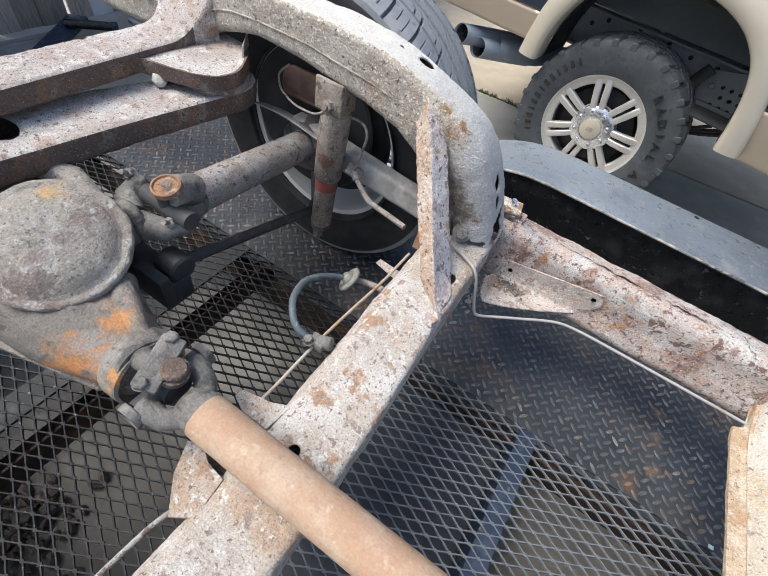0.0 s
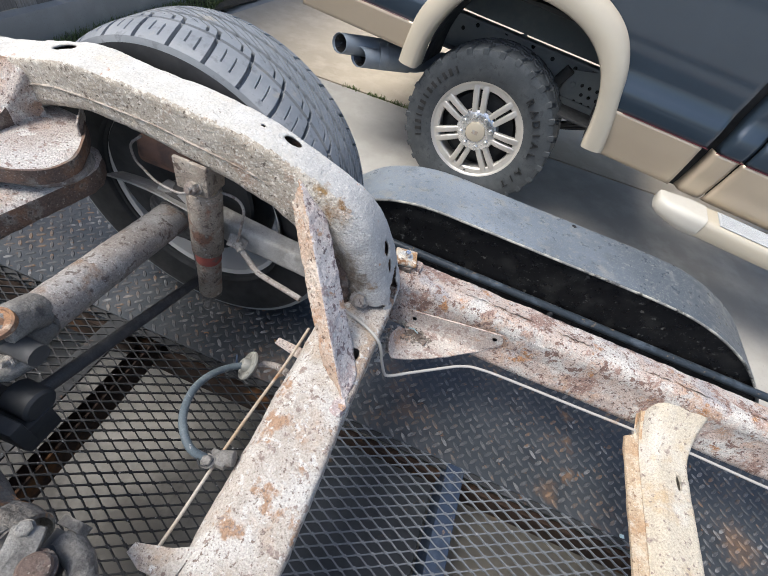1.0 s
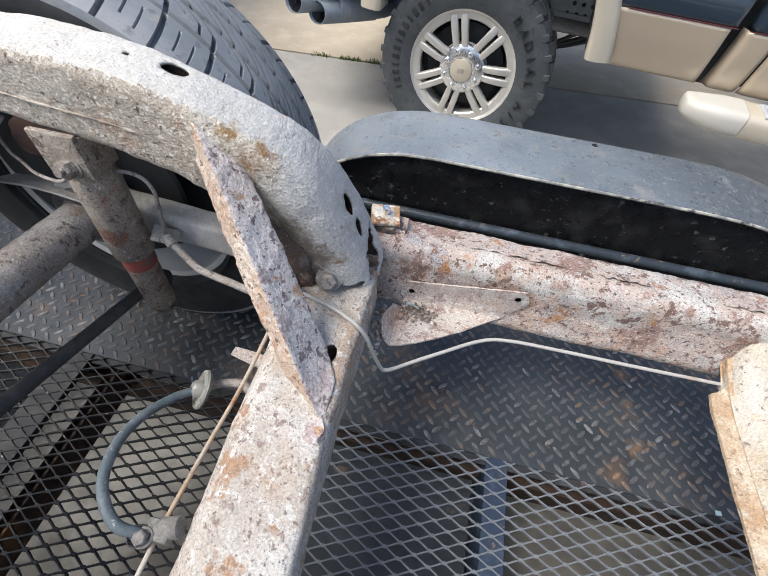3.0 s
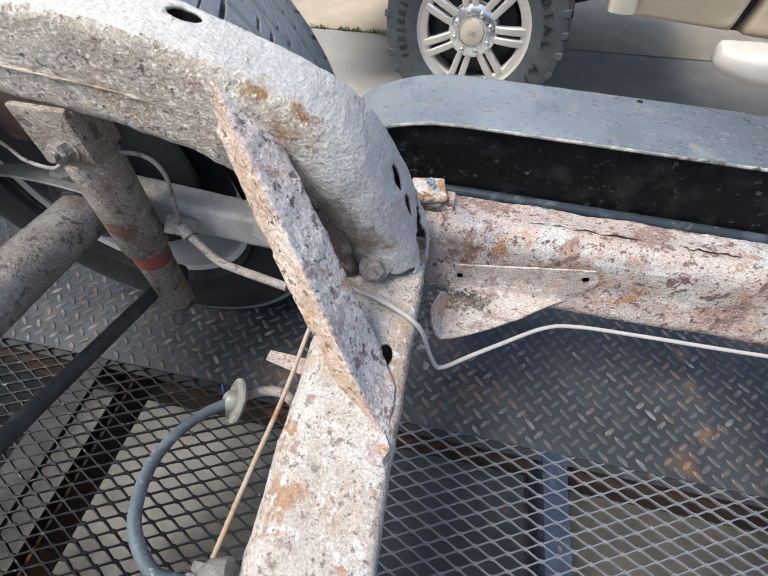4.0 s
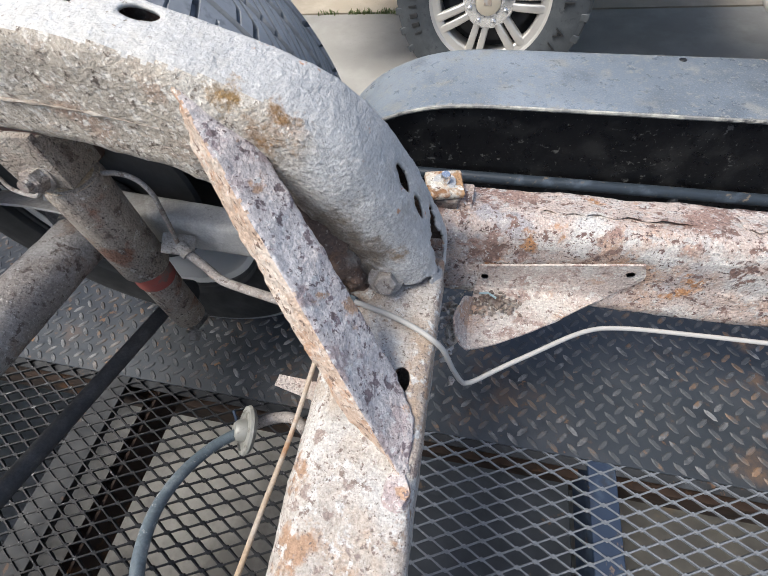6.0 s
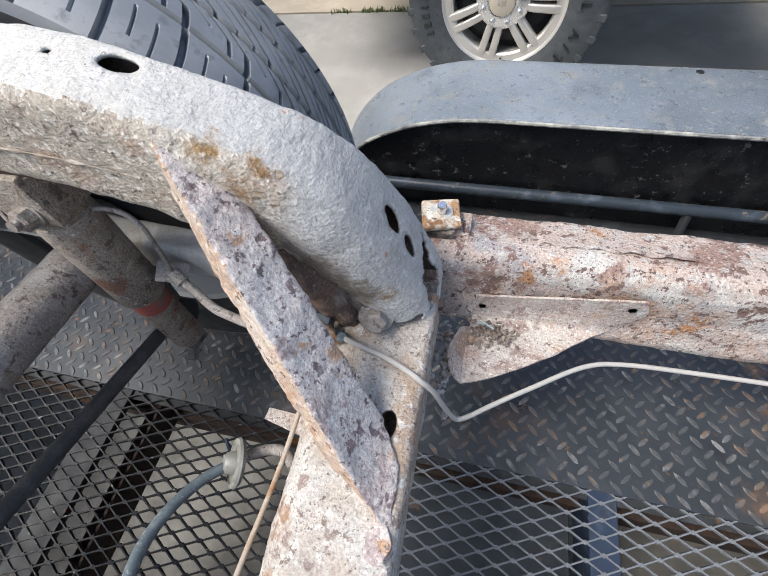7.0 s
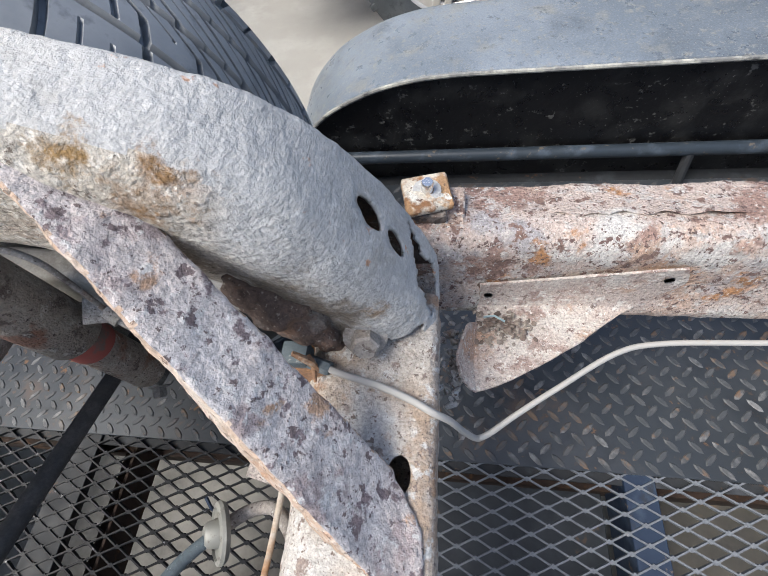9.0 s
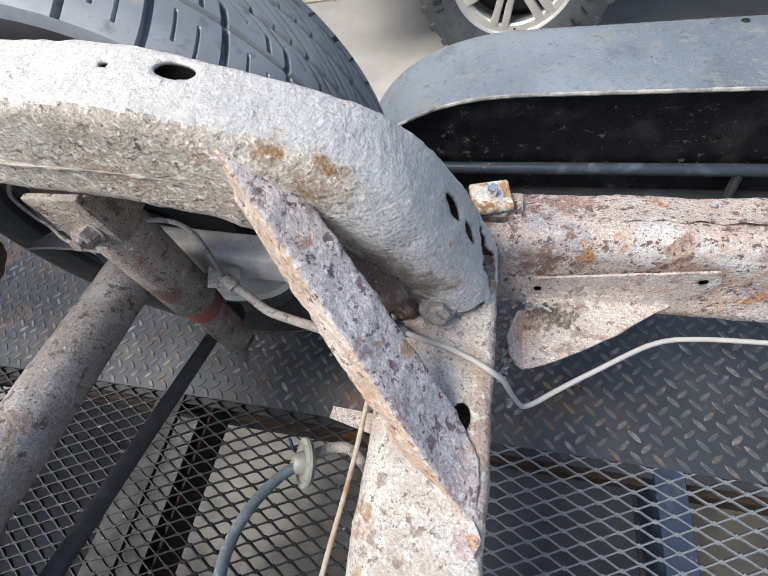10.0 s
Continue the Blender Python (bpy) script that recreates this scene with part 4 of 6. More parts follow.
def front_crossmember():
    """A pressed channel with a lip, running across from the side rail."""
    x0 = 0.262
    sec = [(-0.036, 0.233), (-0.036, 0.239), (-0.018, 0.241), (-0.0145, 0.2465), (-0.011, 0.243), (-0.006, 0.250), (0.003, 0.262), (0.010, 0.2655), (0.066, 0.265), (0.073, 0.260), (0.076, 0.20), (0.070, 0.20), (0.068, 0.256), (0.062, 0.260), (0.010, 0.260), (0.002, 0.255), (-0.010, 0.238), (-0.014, 0.235)]
    sec = [(p.x, p.z) for p in resampled([Vector((x, 0, z)) for x, z in sec], 72)]
    rings = []
    for i in range(150):
        y = 0.152 - 0.006 * i
        f = max(0.0, (y - 0.045) / 0.107) ** 2
        keep = 1.0 - min(1.0, max(0.0, (y - 0.092) / 0.012))
        rings.append([Vector((x0 + (x * (1 + 0.22 * f) if x > -0.016 else -0.016 + (x + 0.016) * keep), y, z + 0.055 * f * (1 if z > 0.25 else 0.5))) for x, z in sec])
    g = rough_up(loft(rings), 0.0010, 26, 1.0, 0.0004, 150)
    return cut_round(g, [(0.310, 0.025, 0.0055, 0.016, 0.245)])


strip, top = split_faces(front_crossmember(), lambda c, n: c.x < 0.2525)
part("front_crossmember", top, M_CREAM, frame_thing, "cream flaking channel crossmember", sharp=60)
part("crossmember_flange", strip, M_TAN, frame_thing, "orange-tan rusted lower flange", sharp=60)


def bracket():
    """The bent sheet bracket on the side rail, with its tray of rust crumbs."""
    y = 0.1455
    face = [[Vector((-0.259, y, 0.282)), Vector((-0.20, y, 0.293)), Vector((-0.14, y, 0.305)), Vector((-0.076, y, 0.317))],
            [Vector((-0.257, y, 0.262)), Vector((-0.195, y, 0.272)), Vector((-0.13, y, 0.284)), Vector((-0.067, y, 0.291))],
            [Vector((-0.257, y - 0.003, 0.246)), Vector((-0.195, y - 0.003, 0.252)), Vector((-0.135, y - 0.003, 0.258)), Vector((-0.084, y - 0.001, 0.266))],
            [Vector((-0.259, y - 0.012, 0.240)), Vector((-0.20, y - 0.012, 0.242)), Vector((-0.145, y - 0.012, 0.244)), Vector((-0.104, y - 0.009, 0.244))],
            [Vector((-0.264, 0.085, 0.242)), Vector((-0.220, 0.090, 0.242)), Vector((-0.180, 0.098, 0.243)), Vector((-0.143, 0.107, 0.244))],
            [Vector((-0.263, 0.040, 0.244)), Vector((-0.232, 0.052, 0.244)), Vector((-0.192, 0.074, 0.244)), Vector((-0.153, 0.098, 0.246))]]
    ear = [[Vector((-0.2605, 0.118, 0.243)), Vector((-0.265, 0.080, 0.243)), Vector((-0.264, 0.040, 0.245))],
           [Vector((-0.268, 0.112, 0.256)), Vector((-0.276, 0.072, 0.258)), Vector((-0.273, 0.044, 0.252))],
           [Vector((-0.273, 0.104, 0.266)), Vector((-0.283, 0.068, 0.278)), Vector((-0.280, 0.052, 0.264))]]
    def fine(rows, k=5):
        rows = [spline(r, k) for r in rows]
        return [list(c) for c in zip(*[spline(list(col), k) for col in zip(*rows)])]
    g = joined(sheet(fine(face, 7), 0.0026), sheet(fine(ear), 0.0026))
    return rough_up(g, 0.0007, 60, 7.0)


br = part("bracket", bracket(), M_BRACKET, frame_thing, "bent rusty sheet bracket", sharp=50)
for x, z in ((-0.2485, 0.262), (-0.085, 0.299)):
    part("bolt_hole", lathe([(0.0, 0.0), (0.0040, 0.0), (0.0046, 0.0006), (0.0048, 0.0)], (x, 0.1420, z), (0, -1, 0), 16), M_FENDIN, br)


def crumbs(name, c, s, count, size, mat_, parent, seed, label):
    rnd = random.Random(seed)
    geos = []
    for i in range(count):
        r = size * rnd.uniform(0.4, 1.3)
        bm = bmesh.new()
        bmesh.ops.create_icosphere(bm, subdivisions=1, radius=r)
        for v in bm.verts:
            v.co *= rnd.uniform(0.6, 1.2)
        g = from_bm(bm)
        p = Vector((c[0] + rnd.gauss(0, s[0]), c[1] + rnd.gauss(0, s[1]), c[2] + r * 0.3 + abs(rnd.gauss(0, s[2]))))
        geos.append(moved(g, Matrix.Translation(p) @ Euler((rnd.random() * 6, rnd.random() * 6, 0)).to_matrix().to_4x4() @ Matrix.Diagonal((1, 1, 0.55, 1))))
    ob = part(name, joined(*geos), mat_, parent, flat=True)
    return tagged(ob, label, "debris", kind="stuff")


crumbs("rust_crumbs", (-0.232, 0.112, 0.243), (0.017, 0.009, 0.003), 150, 0.0034, M_DIRT, None, 3, "loose brown rust crumbs lying in the bracket")
crumbs("rust_crumbs", (-0.284, 0.075, 0.232), (0.007, 0.026, 0.006), 60, 0.006, M_PALE, None, 5, "flakes of pale scale beside the bracket")
crumbs("dirt_clods", (-0.99, -0.78, GROUND), (0.09, 0.07, 0.012), 170, 0.020, M_CLOD, None, 8, "dark clods of dirt on the ground below the mesh deck")
foil = part("foil_scrap", sheet([[(-0.253 + 0.011 * i, 0.121 + 0.002 * math.sin(i * 2.2) - 0.002 * i, 0.250 + 0.004 * math.sin(i * 1.3) + 0.004 * j) for i in range(3)] for j in range(2)], 0.0006), M_FOIL)
tagged(foil, "crumpled shiny teal foil scrap among rust crumbs", "foil")


M_MOUNT = surface("pale_orange_scale", (0.42, 0.25, 0.13), [((0.62, 0.56, 0.47), 26, 0.53, 0.60), ((0.30, 0.15, 0.07), 40, 0.55, 0.62), ((0.72, 0.69, 0.62), 60, 0.57, 0.62), ((0.16, 0.10, 0.07), 120, 0.60, 0.64)], (0.8, 0.95), bump=((80, 1.0, 0.004), (220, 1.0, 0.003)), grain=0.2)


def body_mount():
    b = part("body_mount", rough_up(box(None, (0.046, 0.045, 0.0085), 0.0036, 3, Matrix.Translation((-0.314, 0.198, 0.3610)) @ Matrix.Rotation(radians(14), 4, "Z") @ Matrix.Rotation(radians(5), 4, "Y")), 0.0030, 45, 2.0, 0.0010, 150), M_MOUNT, frame_thing, "square rust-orange body mount pad with a pale top")
    part("cushion", rough_up(box((-0.312, 0.192, 0.351), (0.036, 0.036, 0.014), 0.004, 3), 0.0022, 60), M_BROWN, b, "crumbling dark brown cushion")
    part("washer", lathe([(0.0065, 0.0), (0.0135, 0.0), (0.0135, 0.0016), (0.0065, 0.0016)], (-0.3135, 0.199, 0.3648), (0.05, -0.05, 1), 24, caps=False), M_TOP, b, "white washer")
    part("bolt", lathe([(0.0, 0.0), (0.0058, 0.0), (0.0058, 0.014), (0.005, 0.0155), (0.0, 0.0155)], (-0.3135, 0.199, 0.3635), (0.05, -0.1, 1), 16), M_CHROME, b, "worn bright bolt end")
    part("mount_bracket", rough_up(joined(box((-0.30, 0.20, 0.342), (0.046, 0.036, 0.014), 0.003), box((-0.281, 0.190, 0.338), (0.004, 0.034, 0.016), 0.001)), 0.001, 60), M_RAIL, b)


body_mount()
part("bolt", hexbolt((-0.3575, 0.0495, 0.3640), (0.15, -0.85, 0.5), 0.0115, 0.015, 0.018), M_HALF, frame_thing, "caked hexagon bolt with a washer")
part("gusset", rough_up(joined(plate([(0, 0), (0.07, 0.0), (0.05, 0.045), (0.0, 0.05)], 0.004, Matrix.Translation((-0.43, 0.02, 0.30)) @ Matrix.Rotation(radians(80), 4, "X")), plate([(0, 0), (0.06, 0.01), (0.04, 0.03), (0.0, 0.03)], 0.003, Matrix.Translation((-0.42, 0.03, 0.315)) @ Matrix.Rotation(radians(60), 4, "Y"))), 0.001, 50), M_ORANGE, frame_thing, "rust-eaten gusset")
crust = spline([(-0.436, 0.060, 0.452), (-0.424, 0.058, 0.424), (-0.407, 0.060, 0.382), (-0.392, 0.060, 0.348), (-0.376, 0.062, 0.336)], 14)
part("rust_crust", rough_up(tube(crust, [0.010 + 0.012 * math.sin(math.pi * i / (len(crust) - 1)) for i in range(len(crust))], 40), 0.0055, 55, 6.0, 0.0020, 170), M_BROWN, frame_thing, "dark brown crust of rust inside the foot of the arch", sharp=60)
for k, (p, q) in enumerate((((-0.412, 0.030, 0.372), (-0.392, 0.022, 0.346)), ((-0.404, 0.034, 0.358), (-0.398, 0.016, 0.346)))):
    part("splinter", rough_up(tube([p, tuple((u + v) / 2 + 0.002 for u, v in zip(p, q)), q], [0.002, 0.0034, 0.0012], 7), 0.0012, 120, k), M_ORANGE, frame_thing, "loose splinter of orange rust")
part("tab", plate([(0, 0), (0.05, 0.012), (0.05, 0.035), (-0.004, 0.012)], 0.003, Matrix.Translation((-0.465, -0.055, 0.285)) @ Matrix.Rotation(radians(-25), 4, "Z")), M_BEAM, frame_thing, "rusty triangular tab")


def shock_bracket():
    g = joined(box((-0.668, 0.040, 0.492), (0.058, 0.007, 0.056), 0.002), box((-0.641, 0.06, 0.490), (0.005, 0.045, 0.05), 0.002))
    return rough_up(g, 0.0007, 60)


part("shock_bracket", shock_bracket(), M_SHOCK, frame_thing, "dirty steel shock mount bracket")


def sweep_ring(y, c, hx, hz, r=0.008):
    return resampled(rounded_ring(Vector((c[0], y, c[1])), Vector((1, 0, 0)), Vector((0, 0, 1)), hx, hz, r, 5), 60)


def rear_crossmember():
    rings = []
    for i in range(170):
        y = 0.047 - 0.006 * i
        f = max(0.0, (y + 0.05) / 0.097) ** 2
        rings.append(sweep_ring(y, (-0.993 - 0.012 * f, 0.483 + 0.035 * f), 0.043 + 0.022 * f, 0.019 + 0.03 * f, 0.007))
    return cut_round(rough_up(loft(rings), 0.0016, 28, 4.0, 0.0008, 120), [(-1.03, -0.155, 0.007, 0.007, 0.48)])


# side faces below the top edge take a darker brown
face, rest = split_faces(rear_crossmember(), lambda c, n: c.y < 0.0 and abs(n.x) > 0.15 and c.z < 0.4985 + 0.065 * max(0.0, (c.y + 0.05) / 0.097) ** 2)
part("rear_crossmember", rest, M_BEAM, frame_thing, "pale rusted rear crossmember", sharp=60)
part("rear_crossmember_face", face, M_BROWN, frame_thing, "rusted side faces in a darker brown", sharp=60)
shelf = [(-0.99, -0.120), (-0.956, -0.113), (-0.92, -0.103), (-0.89, -0.093), (-0.858, -0.079), (-0.836, -0.062), (-0.828, -0.042), (-0.829, -0.015), (-0.848, 0.018), (-0.868, 0.045), (-0.90, 0.075), (-0.99, 0.08)]
part("mount_shelf", rough_up(plate(shelf, 0.005, Matrix.Translation((0, 0, 0.483))), 0.0012, 60), M_BEAM, frame_thing, "rusty round-nosed mount shelf")
rim_pts = spline([(x, y, 0) for x, y in shelf[:11]], 4)
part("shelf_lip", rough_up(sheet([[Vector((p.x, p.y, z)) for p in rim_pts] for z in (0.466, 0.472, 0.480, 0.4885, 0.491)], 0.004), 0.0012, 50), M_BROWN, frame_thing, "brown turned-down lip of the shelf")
part("torn_tab", rough_up(sheet([[Vector((-0.862 - 0.012 * i, 0.030 + 0.016 * i, 0.487 + 0.011 * j)) for i in range(4)] for j in range(3)], 0.003), 0.002, 70), M_BEAM, frame_thing, "torn rusty tab")

# ---- rear suspension and drive line ----
carrier = thing("differential_carrier", "pale rusted differential carrier beam with an oval slot", "crossmember")


def carrier_beam():
    front = [(0.060, -0.866), (0.045, -0.848), (0.02, -0.832), (-0.003, -0.829), (-0.185, -0.859), (-0.351, -0.882), (-0.70, -0.93)]
    back = [(0.060, -0.880), (0.045, -0.90), (0.02, -0.915), (-0.003, -0.92), (-0.13, -0.962), (-0.233, -0.991), (-0.321, -1.001), (-0.70, -1.02)]
    rings = []
    for i in range(150):
        y = 0.058 - 0.758 * i / 149
        x1 = lerp([(-a, b) for a, b in front], -y)[0]
        x0 = lerp([(-a, b) for a, b in back], -y)[0]
        hw = (x1 - x0) / 2
        rings.append(resampled(rounded_ring(Vector(((x0 + x1) / 2, y, 0.4295)), Vector((1, 0, 0)), Vector((0, 0, 1)), hw, 0.0205, min(0.007, hw * 0.8), 4), 64))
    return rough_up(loft(rings), 0.0018, 26, 9.0, 0.0009, 120)


# sides of the beam are browner than its top
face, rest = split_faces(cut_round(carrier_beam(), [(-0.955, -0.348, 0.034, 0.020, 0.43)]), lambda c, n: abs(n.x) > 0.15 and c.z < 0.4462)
part("beam", rest, M_BEAM, carrier, sharp=60)
part("beam_face", face, M_BROWN, carrier, "rusted side faces in a darker brown", sharp=60)
part("rubber_mount", rough_up(lathe([(0.030, -0.004), (0.055, -0.002), (0.060, 0.004), (0.056, 0.012), (0.046, 0.014), (0.050, 0.020), (0.030, 0.022)], (-0.885, -0.015, 0.449), (0, 0, 1), 40), 0.001, 50), M_COVER, carrier, "round dusty rubber cushion")
part("nut", rough_up(lathe([(0.0, -0.011), (0.009, -0.008), (0.0125, 0), (0.008, 0.010), (0.0, 0.013)], (-0.925, -0.105, 0.461), (0, 0, 1), 16), 0.002, 60), M_TOP, carrier, "pale round nut")

diff = thing("differential", "greasy rust-stained cast iron differential housing", "differential")
NOSE = Vector((0.985, -0.02, 0.06)).normalized()
DC = Vector((-0.785, -0.44, 0.30))
flat = Matrix.Translation(DC) @ Matrix.Diagonal((1, 1, 0.82, 1)) @ Matrix.Translation(-DC)
part("housing", rough_up(moved(lathe([(0.02, -0.10), (0.07, -0.09), (0.085, -0.04), (0.086, 0.02), (0.080, 0.06), (0.070, 0.10), (0.058, 0.140), (0.050, 0.165), (0.047, 0.185)], DC, NOSE, 72), flat), 0.004, 24, 1.0, 0.0018, 90), M_NECK, diff, sharp=60)
part("casing", rough_up(lathe([(0.0, 0.0), (0.09, 0.0), (0.112, -0.008), (0.122, -0.03), (0.118, -0.08), (0.08, -0.11), (0.0, -0.115)], (-0.885, -0.420, 0.392), (0.1, -0.05, 1), 72), 0.004, 20, 4.0, 0.0016, 90), M_GREASE, diff, "greasy cast casing", sharp=60)
part("nose_ring", rough_up(lathe([(0.040, 0.182), (0.050, 0.180), (0.052, 0.190), (0.050, 0.214), (0.046, 0.216), (0.044, 0.200), (0.030, 0.200)], (-0.785, -0.44, 0.30), NOSE, 48), 0.0012, 60), M_NECK, diff, "dusty pinion dust ring")
part("cover", rough_up(lathe([(0.0, 0.024), (0.03, 0.0235), (0.050, 0.021), (0.066, 0.015), (0.074, 0.008), (0.079, 0.003), (0.084, 0.003), (0.089, 0.0042), (0.093, 0.002), (0.094, -0.006), (0.089, -0.014), (0.072, -0.030)], (-0.770, -0.412, 0.396), (0.36, -0.22, 1), 130), 0.0018, 34, 2.0, 0.0013, 110), M_COVER, diff, "dusty pitted round cast cover", sharp=60)
part("casing_lip", rough_up(tube([(-0.99, -0.42, 0.395), (-0.968, -0.384, 0.400), (-0.946, -0.355, 0.402), (-0.91, -0.336, 0.402), (-0.862, -0.323, 0.402), (-0.815, -0.330, 0.398), (-0.785, -0.342, 0.385)], [0.018] * 7, 14), 0.002, 45, 3.0, 0.001, 110), M_COVER, diff, "thick dusty casing lip")
part("casting_rib", rough_up(tube([(-0.70, -0.385, 0.345), (-0.645, -0.41, 0.345), (-0.60, -0.425, 0.345)], [0.020, 0.016, 0.012], 14), 0.003, 40), M_NECK, diff)
part("skirt", rough_up(plate([(0, 0.01), (0.16, 0.05), (0.17, 0.065), (0.02, 0.06), (-0.14, 0.04), (-0.16, 0.0)], 0.008, Matrix.Translation((-0.79, -0.545, 0.265))), 0.0015, 50), M_COVER, diff, "dusty lower flange")
part("side_stub", lathe([(0.045, 0), (0.045, 0.02), (0.036, 0.022), (0.036, 0.045), (0.030, 0.048)], (-0.787, -0.352, 0.352), (0.1, 0.99, 0.08), 32), M_GREASE, diff, "greasy output stub")


def ear(c, tip, w, t, m=None):
    """One arm of a joint yoke from c to tip."""
    mid = c.lerp(tip, 0.55)
    return tube([c, mid, tip], [w, w * 0.9, w], 12)


def pinion_joint():
    j = Vector((-0.525, -0.447, 0.345))
    yoke = part("pinion_yoke", joined(lathe([(0.012, 0), (0.036, 0.002), (0.036, 0.012), (0.022, 0.018)], (-0.588, -0.446, 0.331), NOSE, 32), ear(Vector((-0.572, -0.445, 0.352)), j + Vector((-0.006, 0.004, 0.030)), 0.016, 0), ear(Vector((-0.572, -0.449, 0.318)), j + Vector((-0.006, 0, -0.030)), 0.016, 0)), M_GREASE, diff, "dark forged pinion yoke")
    part("strap", joined(box(None, (0.030, 0.070, 0.012), 0.004, 2, Matrix.Translation(j + Vector((-0.010, 0.004, 0.036))) @ Euler((0.12, 0.25, 0.35)).to_matrix().to_4x4()), hexbolt(j + Vector((-0.022, 0.032, 0.042)), (0.2, 0, 1), 0.008, 0.007, 0.009), hexbolt(j + Vector((-0.004, -0.026, 0.036)), (0.2, 0, 1), 0.008, 0.007, 0.009)), M_GREASE, yoke)
    part("joint_cap", lathe([(0.0, 0.008), (0.013, 0.008), (0.0150, 0.006), (0.0155, 0.0), (0.0185, 0.0), (0.0185, -0.012)], j + Vector((0.008, 0.008, 0.032)), (0.25, 0.1, 1), 28), M_BROWN, yoke, "rust-faced bearing cap")
    part("cross", joined(tube([j + Vector((0, -0.044, 0)), j + Vector((0, 0.044, 0))], 0.014, 16), tube([j + Vector((0, 0, -0.036)), j + Vector((0, 0, 0.036))], 0.014, 16), lathe([(0.0, -0.02), (0.02, -0.016), (0.024, 0), (0.02, 0.016), (0.0, 0.02)], j, (1, 0, 0), 20)), M_UNDER, yoke)
    return j


J = pinion_joint()
shaft = thing("drive_shaft", "orange rusted tubular drive shaft", "drive shaft")
part("tube", rough_up(tube([(-0.462 + 0.012 * i, -0.450 - 0.006 * i / 100, 0.345) for i in range(130)], 0.0285, 40), 0.0005, 45, 0.0, 0.0002, 200), M_SHAFT, shaft, sharp=60)
yk = part("shaft_yoke", joined(lathe([(0.010, -0.032), (0.022, -0.028), (0.027, -0.012), (0.0285, 0.0)], (-0.462, -0.450, 0.345), (1, 0, 0), 36), *[tube([(-0.474, -0.45 + s * 0.010, 0.345), (-0.494, -0.45 + s * 0.031, 0.345), (-0.525, -0.447 + s * 0.038, 0.345)], [0.015, 0.0135, 0.0165], 16) for s in (-1, 1)]), M_GREASE, shaft, "dark greasy shaft yoke", sharp=60)
for s in (-1, 1):
    part("joint_cap", lathe([(0.0, 0.0), (0.006, 0.0), (0.0065, 0.003), (0.012, 0.003), (0.0145, 0.006), (0.017, 0.006), (0.017, -0.004)], (-0.525, -0.447 + s * 0.051, 0.345), (0, s, 0), 24), M_GREASE, yk)

half = thing("half_shaft", "grey-brown rusted half shaft with universal joints", "axle shaft")
ha, hb = Vector((-0.742, -0.212, 0.376)), Vector((-0.766, 0.088, 0.326))
hd = (hb - ha).normalized()
part("tube", rough_up(tube([ha.lerp(hb, i / 60) for i in range(61)], 0.0315, 40), 0.0007, 50, 0, 0.0003, 180), M_HALF, half, sharp=60)
yi = part("inner_yoke", rough_up(joined(tube([ha + Vector((0, 0, 0.012)), ha - hd * 0.03 + Vector((0.004, 0, 0.026)), ha - hd * 0.055 + Vector((0.006, 0, 0.024))], [0.026, 0.024, 0.021], 18), tube([ha - Vector((0, 0, 0.012)), ha - hd * 0.03 - Vector((0, 0, 0.026)), ha - hd * 0.055 - Vector((0, 0, 0.024))], [0.026, 0.022, 0.019], 18)), 0.001, 60), M_GREASE, half, "forged inner yoke", sharp=60)
part("joint_cap", lathe([(0.0, 0.0075), (0.004, 0.007), (0.007, 0.0085), (0.010, 0.006), (0.017, 0.006), (0.0185, 0.009), (0.0215, 0.008), (0.022, 0.0)], ha - hd * 0.048 + Vector((0.006, 0, 0.037)), (0.05, -0.2, 1), 32), M_ORANGE, yi, "orange rusted bearing cap")
part("cross", joined(tube([ha - hd * 0.05 + Vector((-0.05, 0, 0)), ha - hd * 0.05 + Vector((0.05, 0, 0))], 0.015, 14), tube([ha - hd * 0.05 - Vector((0, 0, 0.04)), ha - hd * 0.05 + Vector((0, 0, 0.04))], 0.014, 14)), M_UNDER, yi)
fl = part("flange_yoke", rough_up(joined(lathe([(0.0, -0.012), (0.034, -0.012), (0.037, -0.008), (0.037, 0.004), (0.028, 0.010), (0.0, 0.012)], (-0.776, -0.300, 0.358), (0.1, 0.99, 0.08), 32), tube([(-0.785, -0.296, 0.360), (-0.822, -0.275, 0.364), (-0.832, -0.240, 0.370)], [0.022, 0.018, 0.017], 14), tube([(-0.765, -0.300, 0.357), (-0.724, -0.284, 0.360), (-0.708, -0.252, 0.366)], [0.022, 0.018, 0.017], 14)), 0.001, 60), M_GREASE, half, "dark flange yoke", sharp=60)
for c in ((-0.842, -0.246, 0.382), (-0.716, -0.274, 0.374)):
    part("u_bolt_nut", joined(hexbolt(c, (0.2, -0.7, 0.6), 0.0085, 0.011, 0.010, 0.012)), M_COVER, fl)
yo = part("outer_yoke", rough_up(joined(tube([hb + Vector((0, 0, 0.012)), hb + hd * 0.03 + Vector((0, 0, 0.024)), hb + hd * 0.05 + Vector((0, 0, 0.024))], [0.026, 0.023, 0.021], 16), tube([hb - Vector((0, 0, 0.012)), hb + hd * 0.03 - Vector((0, 0, 0.024)), hb + hd * 0.05 - Vector((0, 0, 0.024))], [0.026, 0.022, 0.019], 16)), 0.001, 60), M_GREASE, half, sharp=60)
